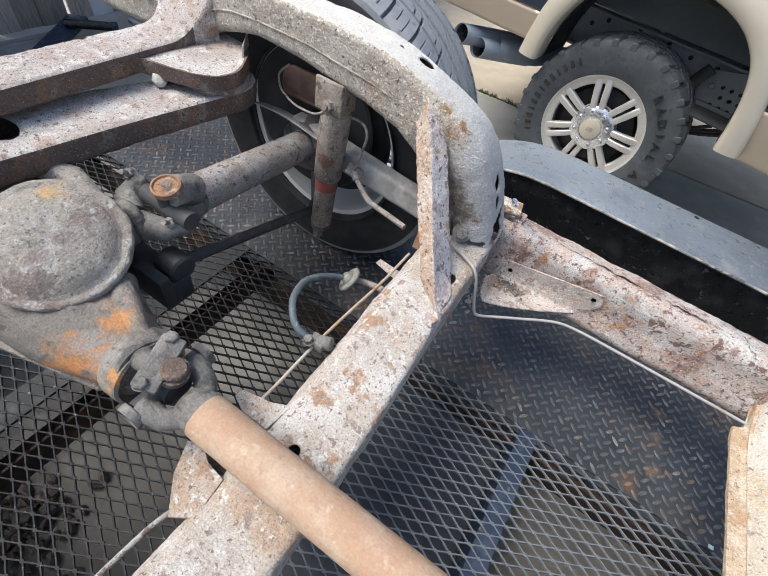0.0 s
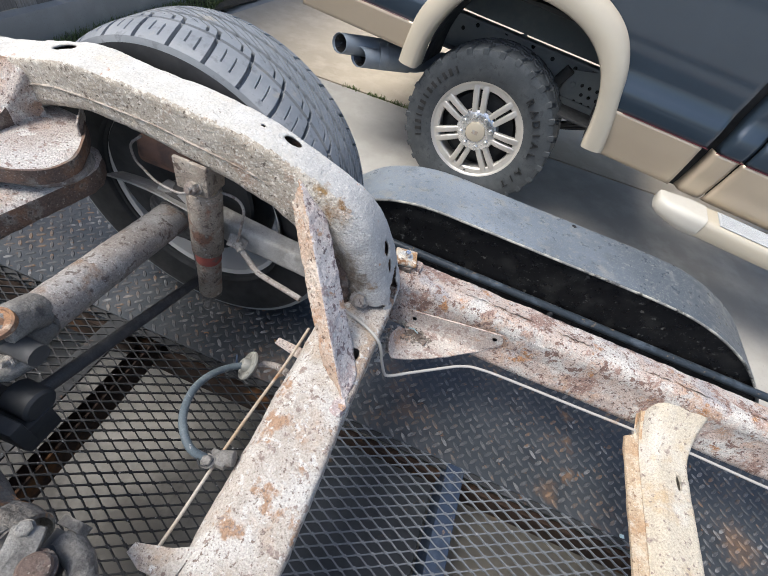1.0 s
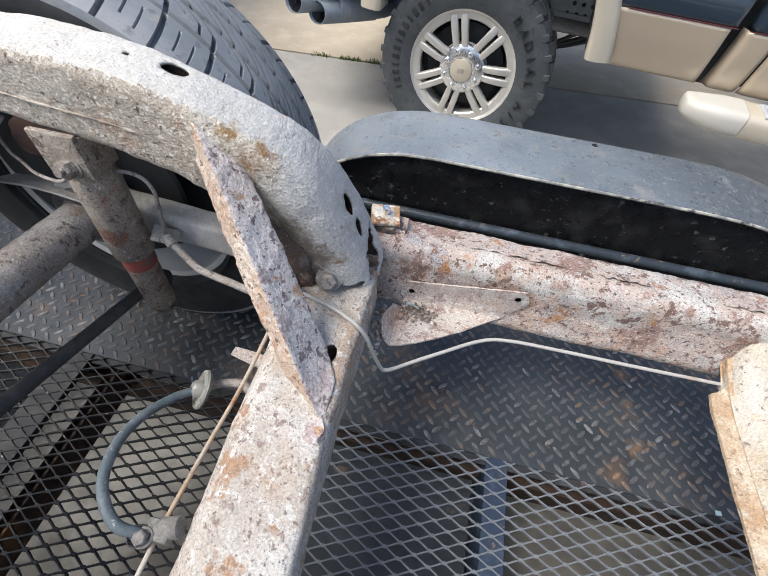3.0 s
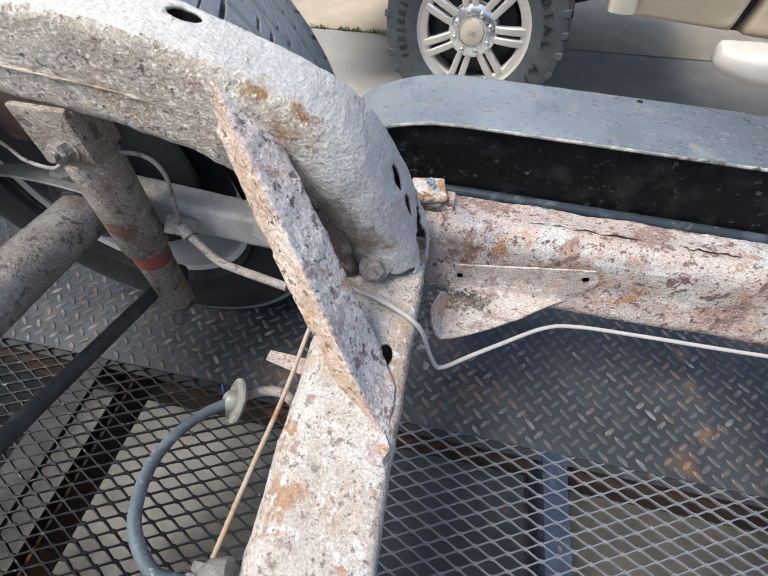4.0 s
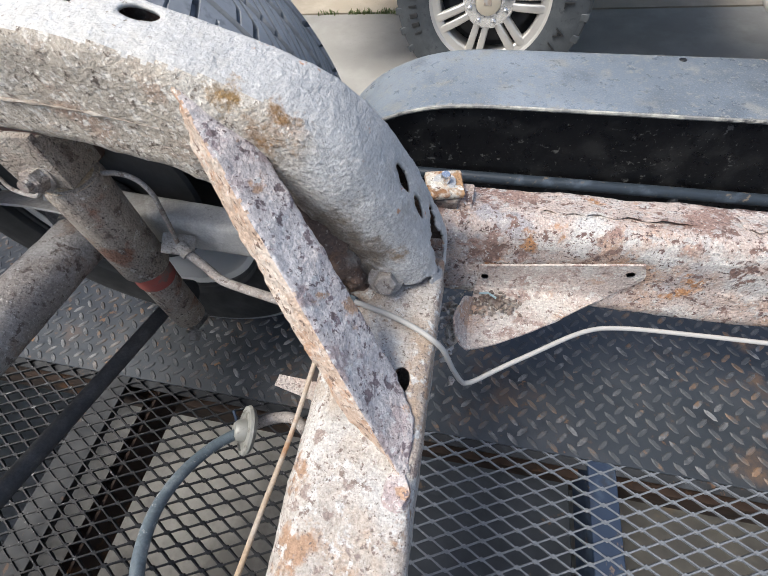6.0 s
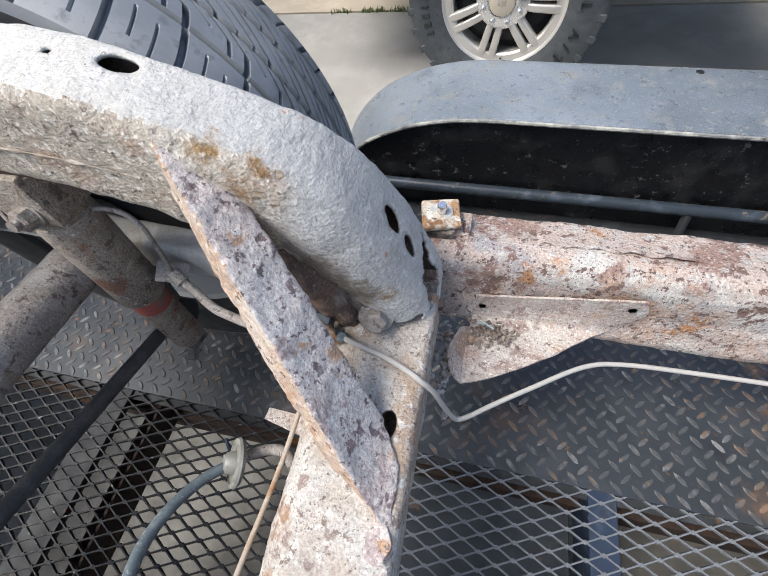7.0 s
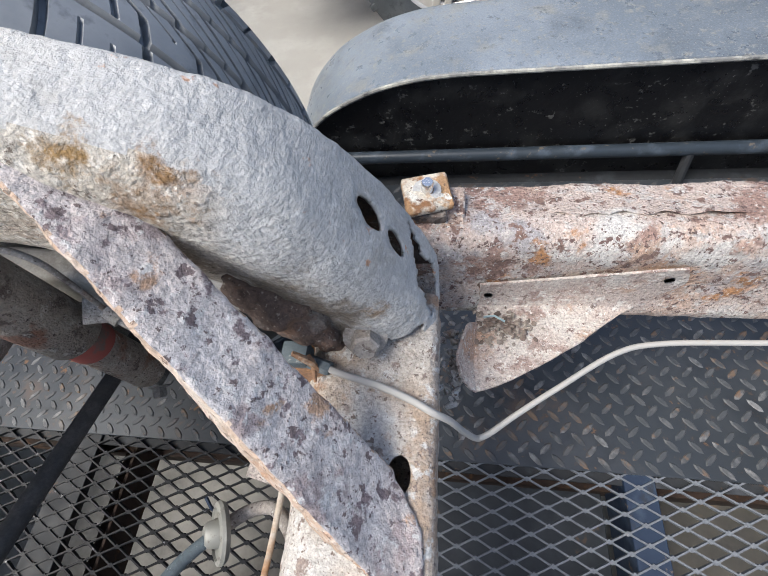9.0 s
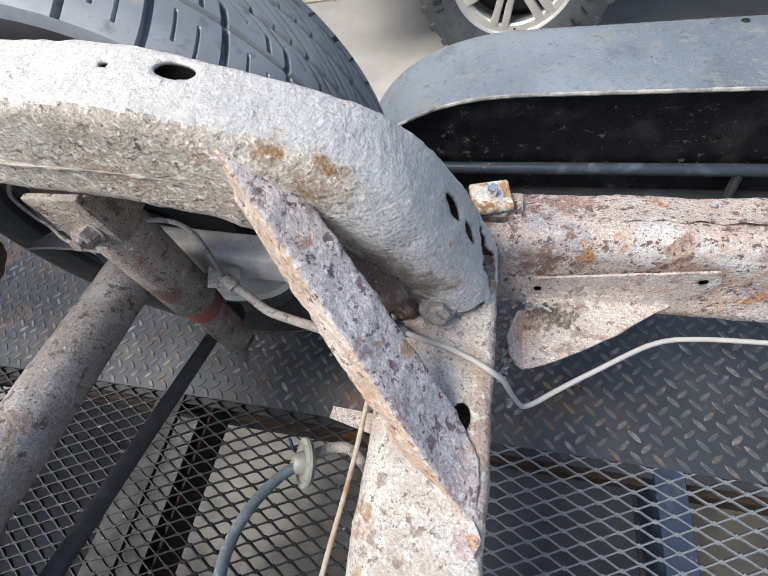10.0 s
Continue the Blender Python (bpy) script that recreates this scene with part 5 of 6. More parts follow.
part("joint_cap", lathe([(0.0, 0.004), (0.010, 0.004), (0.012, 0.006), (0.016, 0.006), (0.017, 0.0)], hb + hd * 0.045 + Vector((0, 0, 0.046)), (0.05, 0.1, 1), 24), M_COVER, yo)

shock = thing("shock_absorber", "brown rusted shock absorber with a faded red band", "shock absorber")
sa, sb = Vector((-0.662, 0.058, 0.462)), Vector((-0.687, 0.067, 0.150))
ax = (sb - sa).normalized()
part("dust_tube", rough_up(lathe([(0.0, 0.0), (0.024, 0.0), (0.0275, 0.003), (0.029, 0.008), (0.029, 0.15), (0.0265, 0.152)], sa, ax, 40), 0.0005, 70, 0, 0.0003, 190), M_SHOCK, shock, "rust-brown dust tube", sharp=60)
part("top_cap", rough_up(lathe([(0.0, -0.001), (0.022, -0.0005), (0.0265, 0.002)], sa, ax, 32), 0.0004, 60), M_TAN, shock)
part("body", rough_up(lathe([(0.023, 0.12), (0.0235, 0.29), (0.020, 0.296), (0.0, 0.298)], sa, ax, 40), 0.0005, 60, 0, 0.0003, 190), M_SHOCK, shock, "rusty lower body", sharp=60)
part("band", rough_up(lathe([(0.0236, 0.153), (0.0245, 0.154), (0.0245, 0.180), (0.0238, 0.182)], sa, ax, 36, caps=False), 0.0003, 90), M_RED, shock, "faded red paint band")
part("top_bolt", joined(hexbolt((-0.662, 0.036, 0.478), (0.0, -1, 0.25), 0.011, 0.012, 0.014, 0.006), tube([(-0.662, 0.045, 0.478), (-0.662, 0.075, 0.474)], 0.007, 10)), M_COVER, shock, "dusty top bolt")
part("lower_eye", joined(lathe([(0.016, -0.016), (0.018, -0.014), (0.018, 0.014), (0.016, 0.016)], sb + Vector((-0.002, 0.004, 0.004)), (0.25, 0.95, 0.0), 24), hexbolt(sb + Vector((0.004, -0.014, -0.006)), (0.25, -0.9, -0.35), 0.010, 0.014, 0.013)), M_GREASE, shock)

rod = thing("strut_rod", "black greasy suspension strut rod", "strut rod")
part("bar", tube([(-0.71, 0.085, 0.186), (-0.71, -0.28, 0.296)], 0.0102, 20), M_ROD, rod)
part("bushing", lathe([(0.0, -0.022), (0.02, -0.022), (0.024, -0.018), (0.024, 0.018), (0.02, 0.022), (0.0, 0.022)], (-0.71, -0.295, 0.300), (1, 0, 0), 24), M_UNDER, rod)
part("inner_bracket", rough_up(joined(box((-0.745, -0.315, 0.262), (0.12, 0.055, 0.05), 0.006), box((-0.71, -0.335, 0.285), (0.06, 0.02, 0.06), 0.005)), 0.001, 50), M_UNDER, rod, "black greasy bracket")
part("outer_eye", lathe([(0.012, -0.02), (0.024, -0.018), (0.024, 0.018), (0.012, 0.02)], (-0.71, 0.095, 0.183), (1, 0, 0), 24), M_UNDER, rod)

arm = thing("trailing_arm", "dusty dark grey boxed trailing arm", "suspension arm")


def arm_box():
    rings = []
    for i in range(40):
        t = i / 39
        x = -0.80 + 0.345 * t
        rings.append(resampled(rounded_ring(Vector((x, 0.115, 0.346 - 0.025 * t)), Vector((0, 1, 0)), Vector((0, 0, 1)), 0.018, 0.030 - 0.004 * t, 0.006, 4), 36))
    return rough_up(loft(rings), 0.0008, 40)


part("arm_beam", arm_box(), M_ARM, arm, "dusty boxed beam", sharp=60)
part("spindle_housing", rough_up(lathe([(0.03, -0.045), (0.055, -0.04), (0.058, 0.0), (0.05, 0.02)], (-0.77, 0.135, 0.318), (0, 1, 0), 36), 0.0015, 40), M_GREASE, arm, "greasy cast spindle housing")
part("shock_mount", tube([(-0.72, 0.10, 0.19), (-0.74, 0.12, 0.26)], 0.018, 14), M_GREASE, arm)
part("cover_plate", rough_up(sheet([[(-0.90 + 0.03 * i, 0.080 + 0.014 * j, 0.372 + 0.008 * math.sin(i * 0.6) - 0.006 * j) for i in range(7)] for j in range(4)], 0.003), 0.0008, 50), M_ARM, arm, "dusty bent guard plate")

wheel = thing("tyred_wheel", "black road tyre on a silver wheel standing on the tread plate", "wheel")


def tread_skew(v):
    """How far the cross grooves have turned round the tyre at a place across."""
    if v < -0.08:
        return 0.10 * (v + 1) ** 1.6
    return 0.0875 + 0.62 * (min(v, 0.76) + 0.08) - 0.08 * max(0.0, v - 0.76)


def tread_depth(th, v):
    """Depth of the road tyre's grooves at an angle and a place across, from -1 to 1."""
    d = 0.0
    for c, w in ((-0.30, 0.026), (0.10, 0.030), (0.43, 0.030), (0.74, 0.026)):
        if abs(v - c) < w:
            d = 0.010
    col = round(th / (2 * math.pi) * 1056)
    if v < -0.30:
        u = col % 33
        if u < 3 and v < -0.36:
            d = max(d, 0.010)
        if (u == 13 and -0.86 < v < -0.50) or (u == 23 and -0.78 < v < -0.46):
            d = max(d, 0.0035)
    elif v < 0.74:
        if col % 33 < 3:
            d = max(d, 0.010)
        elif (col % 33 in (11, 12) and -0.24 < v < 0.66) or (col % 33 == 22 and -0.1 < v < 0.70):
            d = max(d, 0.006)
    elif (col + 9) % 33 < 3 or (col + 9) % 33 == 19:
        d = max(d, 0.007)
    return d


def tyre_mesh(radius, half_w, crown, bead, steps, across, depth, wall_out, skew=None):
    """A tyre round the y axis: tread cut by depth(angle, across), then both walls."""
    rings = []
    wall = [(1.0, 0.0), (1.035, 0.010), (1.06, 0.022), (1.075, 0.042), (1.07, 0.062), (1.04, 0.085), (0.98, 0.105), (0.93, 0.115)]
    wall_h = radius - bead
    for i in range(steps):
        th = 2 * math.pi * i / steps
        prof = []
        for k, (a, b) in enumerate(reversed(wall)):
            prof.append((-half_w * a, radius - crown - b / 0.115 * (wall_h - crown)))
        for j in range(across + 1):
            v = -1 + 2 * j / across
            prof.append((half_w * v, radius - crown * abs(v) ** 4 - depth(th, v)))
        for k, (a, b) in enumerate(wall):
            prof.append((half_w * a, radius - crown - b / 0.115 * (wall_h - crown)))
        turn = [skew(max(-1.0, min(1.0, y / half_w))) if skew else 0.0 for y, r in prof]
        rings.append([Vector((r * math.cos(th + q), y, r * math.sin(th + q))) for (y, r), q in zip(prof, turn)])
    n = len(rings[0])
    vs = [p for r in rings for p in r]
    fs = []
    for i in range(steps):
        q = (i + 1) % steps
        fs += [(i * n + j, i * n + j + 1, q * n + j + 1, q * n + j) for j in range(n - 1)]
    return vs, fs


W_C = Matrix.Translation((-0.765, 0.238, 0.318))
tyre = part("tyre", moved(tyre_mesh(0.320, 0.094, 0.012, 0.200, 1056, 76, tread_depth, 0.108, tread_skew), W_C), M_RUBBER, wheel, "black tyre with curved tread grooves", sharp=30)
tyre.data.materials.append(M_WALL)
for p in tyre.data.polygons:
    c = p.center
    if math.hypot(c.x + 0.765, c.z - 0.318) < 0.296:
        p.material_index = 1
# lip of the silver rim; the shade on it is put into a dark colour
part("rim_lip", moved(lathe([(0.207, -0.1), (0.205, -0.098), (0.203, -0.090), (0.198, -0.088), (0.1975, -0.084)], (0, 0, 0), (0, 1, 0), 72, caps=False), W_C), M_UNDER, wheel, "rim lip coloured dark for the shade inside the wheel")
rim = part("rim", moved(lathe([(0.1975, -0.084), (0.188, -0.080), (0.184, -0.05), (0.172, -0.02), (0.175, 0.03), (0.19, 0.08), (0.204, 0.088), (0.206, 0.1)], (0, 0, 0), (0, 1, 0), 72, caps=False), W_C), M_SILVER, wheel, "silver rim barrel")
part("rim_disc", moved(joined(lathe([(0.03, 0.05), (0.06, 0.045), (0.10, 0.052), (0.12, 0.05)], (0, 0, 0), (0, 1, 0), 40, caps=False), *[moved(box((0.148, 0.05, 0), (0.07, 0.012, 0.035), 0.004), Matrix.Rotation(2 * math.pi * k / 5, 4, "Y")) for k in range(5)]), W_C), M_SILVER, rim)
part("brake_disc", moved(joined(lathe([(0.05, -0.012), (0.148, -0.012), (0.150, -0.008), (0.150, 0.010), (0.148, 0.014), (0.05, 0.014)], (0, -0.03, 0), (0, 1, 0), 56), lathe([(0.05, -0.03), (0.160, -0.036), (0.164, -0.031), (0.05, -0.026)], (-0.030, -0.048, 0.030), (0, 1, 0), 56)), W_C), M_UNDER, wheel, "dark brake disc and backing plate")
part("caliper", rough_up(joined(box((-0.79, 0.155, 0.425), (0.13, 0.07, 0.055), 0.018, 3), tube([(-0.84, 0.14, 0.43), (-0.74, 0.14, 0.43)], 0.026, 18)), 0.002, 40), M_CALIPER, wheel, "rust-brown brake caliper")

# ---- brake pipes and cables ----
line = thing("brake_line", "dusty white steel brake line clipped along the frame", "brake line")
part("pipe", tube([(1.2, 0.103, 0.252), (0.6, 0.103, 0.252), (0.36, 0.104, 0.257), (0.254, 0.112, 0.245), (0.12, 0.104, 0.250), (0.0, 0.101, 0.250), (-0.08, 0.097, 0.250), (-0.125, 0.085, 0.250), (-0.185, 0.047, 0.248), (-0.225, 0.020, 0.247), (-0.248, 0.003, 0.248), (-0.259, -0.0035, 0.250), (-0.266, -0.0055, 0.258), (-0.278, -0.0055, 0.290), (-0.290, -0.0055, 0.331), (-0.303, -0.004, 0.3500), (-0.32, 0.004, 0.3525), (-0.345, 0.013, 0.3540), (-0.375, 0.021, 0.354), (-0.40, 0.03, 0.350)], 0.0029, 12, 8), M_LINE, line)
part("clip", joined(box((0.252, 0.111, 0.243), (0.012, 0.014, 0.016), 0.003), box((0.266, 0.108, 0.246), (0.02, 0.010, 0.009), 0.002)), M_LINE, line, "pale line clip")
part("end_fitting", joined(lathe([(0.005, 0), (0.006, 0.002), (0.006, 0.022), (0.005, 0.024)], (-0.385, 0.025, 0.3515), (-0.9, 0.3, -0.1), 6), box((-0.416, 0.036, 0.348), (0.022, 0.02, 0.022), 0.003)), M_HOSE, line, "grey plastic end fitting")

hose = thing("brake_hose", "weathered grey rubber brake hose with a steel disc", "brake hose")
part("rubber", tube([(-0.448, -0.270, 0.300), (-0.478, -0.268, 0.312), (-0.508, -0.240, 0.318), (-0.525, -0.198, 0.307), (-0.526, -0.160, 0.290), (-0.514, -0.126, 0.272), (-0.494, -0.102, 0.260)], 0.0058, 16, 8), M_HOSE, hose)
part("grommet", lathe([(0.009, -0.006), (0.024, -0.005), (0.0265, -0.001), (0.0255, 0.002), (0.0215, 0.0035), (0.0205, 0.0015), (0.0125, 0.0015), (0.0105, 0.010), (0.0075, 0.013)], (-0.491, -0.101, 0.259), (-0.68, -0.22, 0.52), 40), M_DISC, hose, "round steel disc")
part("tail_pipe", tube([(-0.490, -0.097, 0.258), (-0.470, -0.082, 0.250), (-0.447, -0.078, 0.253), (-0.425, -0.090, 0.272), (-0.408, -0.105, 0.29)], 0.0062, 12, 6), M_HALF, hose)
part("banjo", rough_up(joined(hexbolt((-0.448, -0.272, 0.302), (-0.1, -0.2, 1), 0.0075, 0.008, 0.010), lathe([(0.008, -0.012), (0.011, -0.010), (0.011, 0.010), (0.008, 0.012)], (-0.428, -0.258, 0.298), (1, 0.3, 0.2), 16), box((-0.438, -0.263, 0.296), (0.028, 0.02, 0.018), 0.004)), 0.0006, 90), M_GREASE, hose, "grimy banjo fittings")
part("wire_tie", tube([(-0.452 + 0.010 * math.cos(a) * (1 + 0.1 * math.sin(3 * a)), -0.272 + 0.010 * math.sin(a), 0.297 + 0.012 * math.sin(a * 0.35)) for a in (0.35 * k for k in range(60))], 0.0009, 5), M_UNDER, hose)
part("frayed_end", tube([(-0.530, -0.075, 0.225), (-0.525, -0.085, 0.215), (-0.528, -0.083, 0.198)], 0.002, 6, 4), M_BAR, hose)

cable = thing("thin_cable", "thin rusty tan cable running beside the crossmember", "cable")
CABLE_PTS = [(-0.420, -0.018, 0.315), (-0.4265, -0.10, 0.300), (-0.434, -0.18, 0.296), (-0.440, -0.262, 0.292), (-0.4475, -0.34, 0.272), (-0.452, -0.385, 0.258), (-0.440, -0.42, 0.25)]
part("wire", tube(CABLE_PTS, 0.0026, 10, 10), M_CABLE, cable)

part("far_pipe", tube([(-0.395, -0.50, 0.250), (-0.418, -0.518, 0.262), (-0.440, -0.545, 0.260), (-0.452, -0.62, 0.252), (-0.458, -0.75, 0.25)], 0.0034, 12, 8), M_HALF, line)
flex = thing("flexible_hose", "grey flexible brake hose with a steel clamp plate", "brake hose")
part("rubber", tube([(-0.612, 0.073, 0.337), (-0.590, 0.064, 0.325), (-0.562, 0.050, 0.318), (-0.530, 0.041, 0.320), (-0.500, 0.034, 0.323), (-0.46, 0.025, 0.326)], 0.0056, 14, 8), M_HALF, flex)
part("clamp_plate", box(None, (0.036, 0.026, 0.005), 0.0015, 2, Matrix.Translation((-0.618, 0.076, 0.343)) @ Euler((0.35, 0.5, 0.4)).to_matrix().to_4x4()), M_COVER, flex, "steel clamp plate")
part("hard_line", tube([(-0.618, 0.076, 0.345), (-0.612, 0.075, 0.368), (-0.603, 0.073, 0.408), (-0.599, 0.072, 0.432), (-0.605, 0.071, 0.450), (-0.622, 0.070, 0.457), (-0.650, 0.070, 0.453), (-0.672, 0.075, 0.444)], 0.0026, 10, 8), M_HALF, flex)
part("hose_end", tube([(-0.618, 0.076, 0.342), (-0.606, 0.070, 0.333)], 0.0085, 12), M_COVER, flex)
part("axle_line", tube([(-0.662, 0.030, 0.474), (-0.70, 0.040, 0.446), (-0.76, 0.060, 0.430), (-0.80, 0.080, 0.424), (-0.826, 0.09, 0.430), (-0.832, 0.095, 0.455), (-0.81, 0.10, 0.478)], 0.0022, 8, 8), M_HALF, flex)

# saddle plates where the nose of the differential is held
for outline, lip_y, wide in (([(-0.405, -0.36), (-0.412, -0.405), (-0.455, -0.405), (-0.478, -0.395), (-0.475, -0.383), (-0.43, -0.372)], -0.392, 0.07),
                             ([(-0.405, -0.53), (-0.410, -0.482), (-0.440, -0.478), (-0.462, -0.466), (-0.480, -0.474), (-0.462, -0.51), (-0.43, -0.545)], -0.49, 0.06)):
    g = joined(plate(outline, 0.006, Matrix.Translation((0, 0, 0.276))), box((-0.43, lip_y, 0.262), (wide, 0.005, 0.034), 0.001))
    part("saddle", rough_up(g, 0.0012, 50), M_PALE, frame_thing, "pale rusted saddle plate")
part("saddle_bolt", joined(lathe([(0.0, 0.0), (0.022, 0.0), (0.024, 0.004), (0.024, 0.014), (0.012, 0.016)], (-0.44, -0.455, 0.235), (0, 0, 1), 24), hexbolt((-0.44, -0.455, 0.25), (0, 0, 1), 0.008, 0.008, 0.011)), M_BROWN, frame_thing, "brown rusty bushing and nut")


# ---- the truck ----
# built round its rear wheel: x forward, y into the truck, z up
T_M = Matrix.Translation((-0.279, 1.872, -0.103)) @ Matrix.Rotation(radians(-7.5), 4, "Z")
truck = tagged(new("pickup_truck"), "tan and dark blue pickup truck parked on the driveway", "truck")
truck.matrix_world = T_M
FLARE_OUT = [(-0.525, 0.20), (-0.512, 0.30), (-0.485, 0.43), (-0.43, 0.53), (-0.33, 0.645), (-0.18, 0.73), (0.0, 0.775), (0.16, 0.775), (0.31, 0.735), (0.43, 0.665), (0.51, 0.56), (0.56, 0.43), (0.60, 0.30), (0.626, 0.19)]
FLARE_IN = [(-0.415, 0.20), (-0.408, 0.29), (-0.39, 0.37), (-0.355, 0.45), (-0.285, 0.55), (-0.17, 0.625), (0.0, 0.66), (0.13, 0.655), (0.25, 0.625), (0.345, 0.575), (0.42, 0.50), (0.47, 0.40), (0.50, 0.29), (0.517, 0.19)]


def side_y(z):
    return lerp([(0.15, -0.015), (0.20, -0.040), (0.30, -0.052), (0.385, -0.056), (0.44, -0.056), (0.475, -0.052), (0.505, -0.036), (0.54, -0.028), (0.9, -0.015), (1.1, 0.0)], z)[0]


def side_panel(u0, u1, z0, z1, cut=None, slant=0.0, round_back=0.0, du=0.02):
    nu, nz = max(2, int((u1 - u0) / du)), max(2, int((z1 - z0) / 0.015))
    vs, fs = [], []
    for i in range(nu + 1):
        for k in range(nz + 1):
            z = z0 + (z1 - z0) * k / nz
            u = u0 + (u1 - u0) * i / nu
            y = side_y(z)
            if round_back:
                e = min(u - u0, 0.03)
                y += round_back * (1 - e / 0.03) ** 2
                e = min(u1 - u, 0.012)
                y += 0.010 * (1 - e / 0.012) ** 2
            vs.append(Vector((u + slant * (z - 0.17), y, z)))
    for i in range(nu):
        for k in range(nz):
            a = i * (nz + 1) + k
            f = (a, a + 1, a + nz + 2, a + nz + 1)
            c = sum((vs[q] for q in f), Vector()) / 4
            if not (cut and inside(cut, c.x, c.z)):
                fs.append(f)
    return vs, fs


def truck_body():
    cut = [((a + c) / 2, (b + d) / 2) for (a, b), (c, d) in zip(FLARE_OUT, FLARE_IN)]
    cut = [(cut[0][0], -0.2)] + cut + [(cut[-1][0], -0.2)]
    body = new("body")
    body.parent = truck
    tagged(body, "two-tone tan and dark blue painted body side")
    thick(part("bed_side", side_panel(-1.14, 0.975, 0.388, 1.05, cut, slant=0.06), M_BLUE, body, "dark blue bed side", sharp=60), 0.002)
    thick(part("bed_skirt", side_panel(0.50, 0.975, 0.172, 0.385, cut), M_TANPAINT, body, "tan lower bed side", sharp=60), 0.002)
    thick(part("rear_skirt", side_panel(-1.14, -0.40, 0.255, 0.385, cut), M_TANPAINT, body, "tan lower bed side", sharp=60), 0.002)
    thick(part("cab_corner", side_panel(1.022, 1.145, 0.388, 1.05, slant=0.06, round_back=0.05), M_BLUE, body, "dark blue cab corner", sharp=60), 0.002)
    thick(part("cab_sill", side_panel(1.010, 1.135, 0.165, 0.385, slant=0.06, round_back=0.05), M_TANPAINT, body, "tan cab sill", sharp=60), 0.002)
    door = thick(part("door", side_panel(1.153, 2.3, 0.388, 1.05, slant=0.06, round_back=0.012), M_BLUE, body, "dark blue rear door", sharp=60), 0.002)
    thick(part("door_skirt", side_panel(1.142, 2.29, 0.165, 0.385, slant=0.06, round_back=0.012), M_TANPAINT, door, "tan door skirt", sharp=60), 0.002)
    part("door_handle", box((1.42, side_y(0.55) - 0.008, 0.60), (0.14, 0.02, 0.03), 0.008, 3), M_BLUE, door)
    stripe = surface("dark_red_stripe", (0.10, 0.02, 0.025), (), (0.3, 0.4), bump=())
    for a, b in ((0.60, 0.997), (1.036, 1.155), (1.17, 2.3), (-1.13, -0.52)):
        part("pinstripe", tube([(a, side_y(0.386) - 0.0005, 0.3868), (b, side_y(0.386) - 0.0005, 0.3868)], 0.0022, 6), stripe, body, "thin dark red pinstripe")
    part("bed_floor", box((-0.1, 0.9, 0.62), (2.1, 1.7, 0.02), 0.004), M_UNDER, body)
    # black panels added behind the gaps so that no light shows through
    part("gap_panel", joined(box((1.0, 0.06, 0.58), (0.16, 0.01, 0.86), 0.002), box((1.28, 0.08, 0.58), (0.40, 0.01, 0.84), 0.002), box((0.6, 0.10, 0.24), (0.8, 0.16, 0.012), 0.004), box((2.0, 0.14, 0.24), (1.5, 0.22, 0.02), 0.004)), M_UNDER, body)
    part("inner_panel", box((-0.08, 0.585, 0.50), (2.1, 0.012, 0.25), 0.003), M_CHASSIS, body, "dusty grey bed inner panel")
    part("far_side", box((0.6, 1.85, 0.55), (3.4, 0.05, 0.9), 0.02), M_BLUE, body)
    part("tailgate", box((-1.13, 0.9, 0.65), (0.04, 1.8, 0.7), 0.01), M_BLUE, body)
    part("roof_block", box((1.9, 0.9, 1.02), (1.7, 1.6, 0.05), 0.02), M_BLUE, body)
    # flare
    o = [Vector((x, 0, z)) for x, z in FLARE_OUT]
    n = [Vector((x, 0, z)) for x, z in FLARE_IN]
    o, n = spline(o, 6), spline(n, 6)
    rows = []
    for a, b in zip(o, n):
        row = []
        for t, y in ((0.0, -0.045), (0.04, -0.066), (0.2, -0.083), (0.5, -0.094), (0.8, -0.096), (0.94, -0.090), (1.0, -0.078), (1.0, -0.03), (0.99, 0.02)):
            p = a.lerp(b, t)
            row.append(Vector((p.x, y, p.z)))
        rows.append(row)
    part("wheel_flare", sheet(rows, 0.003), M_FLARE, body, "light tan wheel arch flare", sharp=50)
    liner = [[Vector((p.x, y, p.z)) for y in (0.02, 0.15, 0.30)] for p in n]
    part("wheel_liner", sheet(liner, 0.003), M_UNDER, body, "black wheel arch liner")


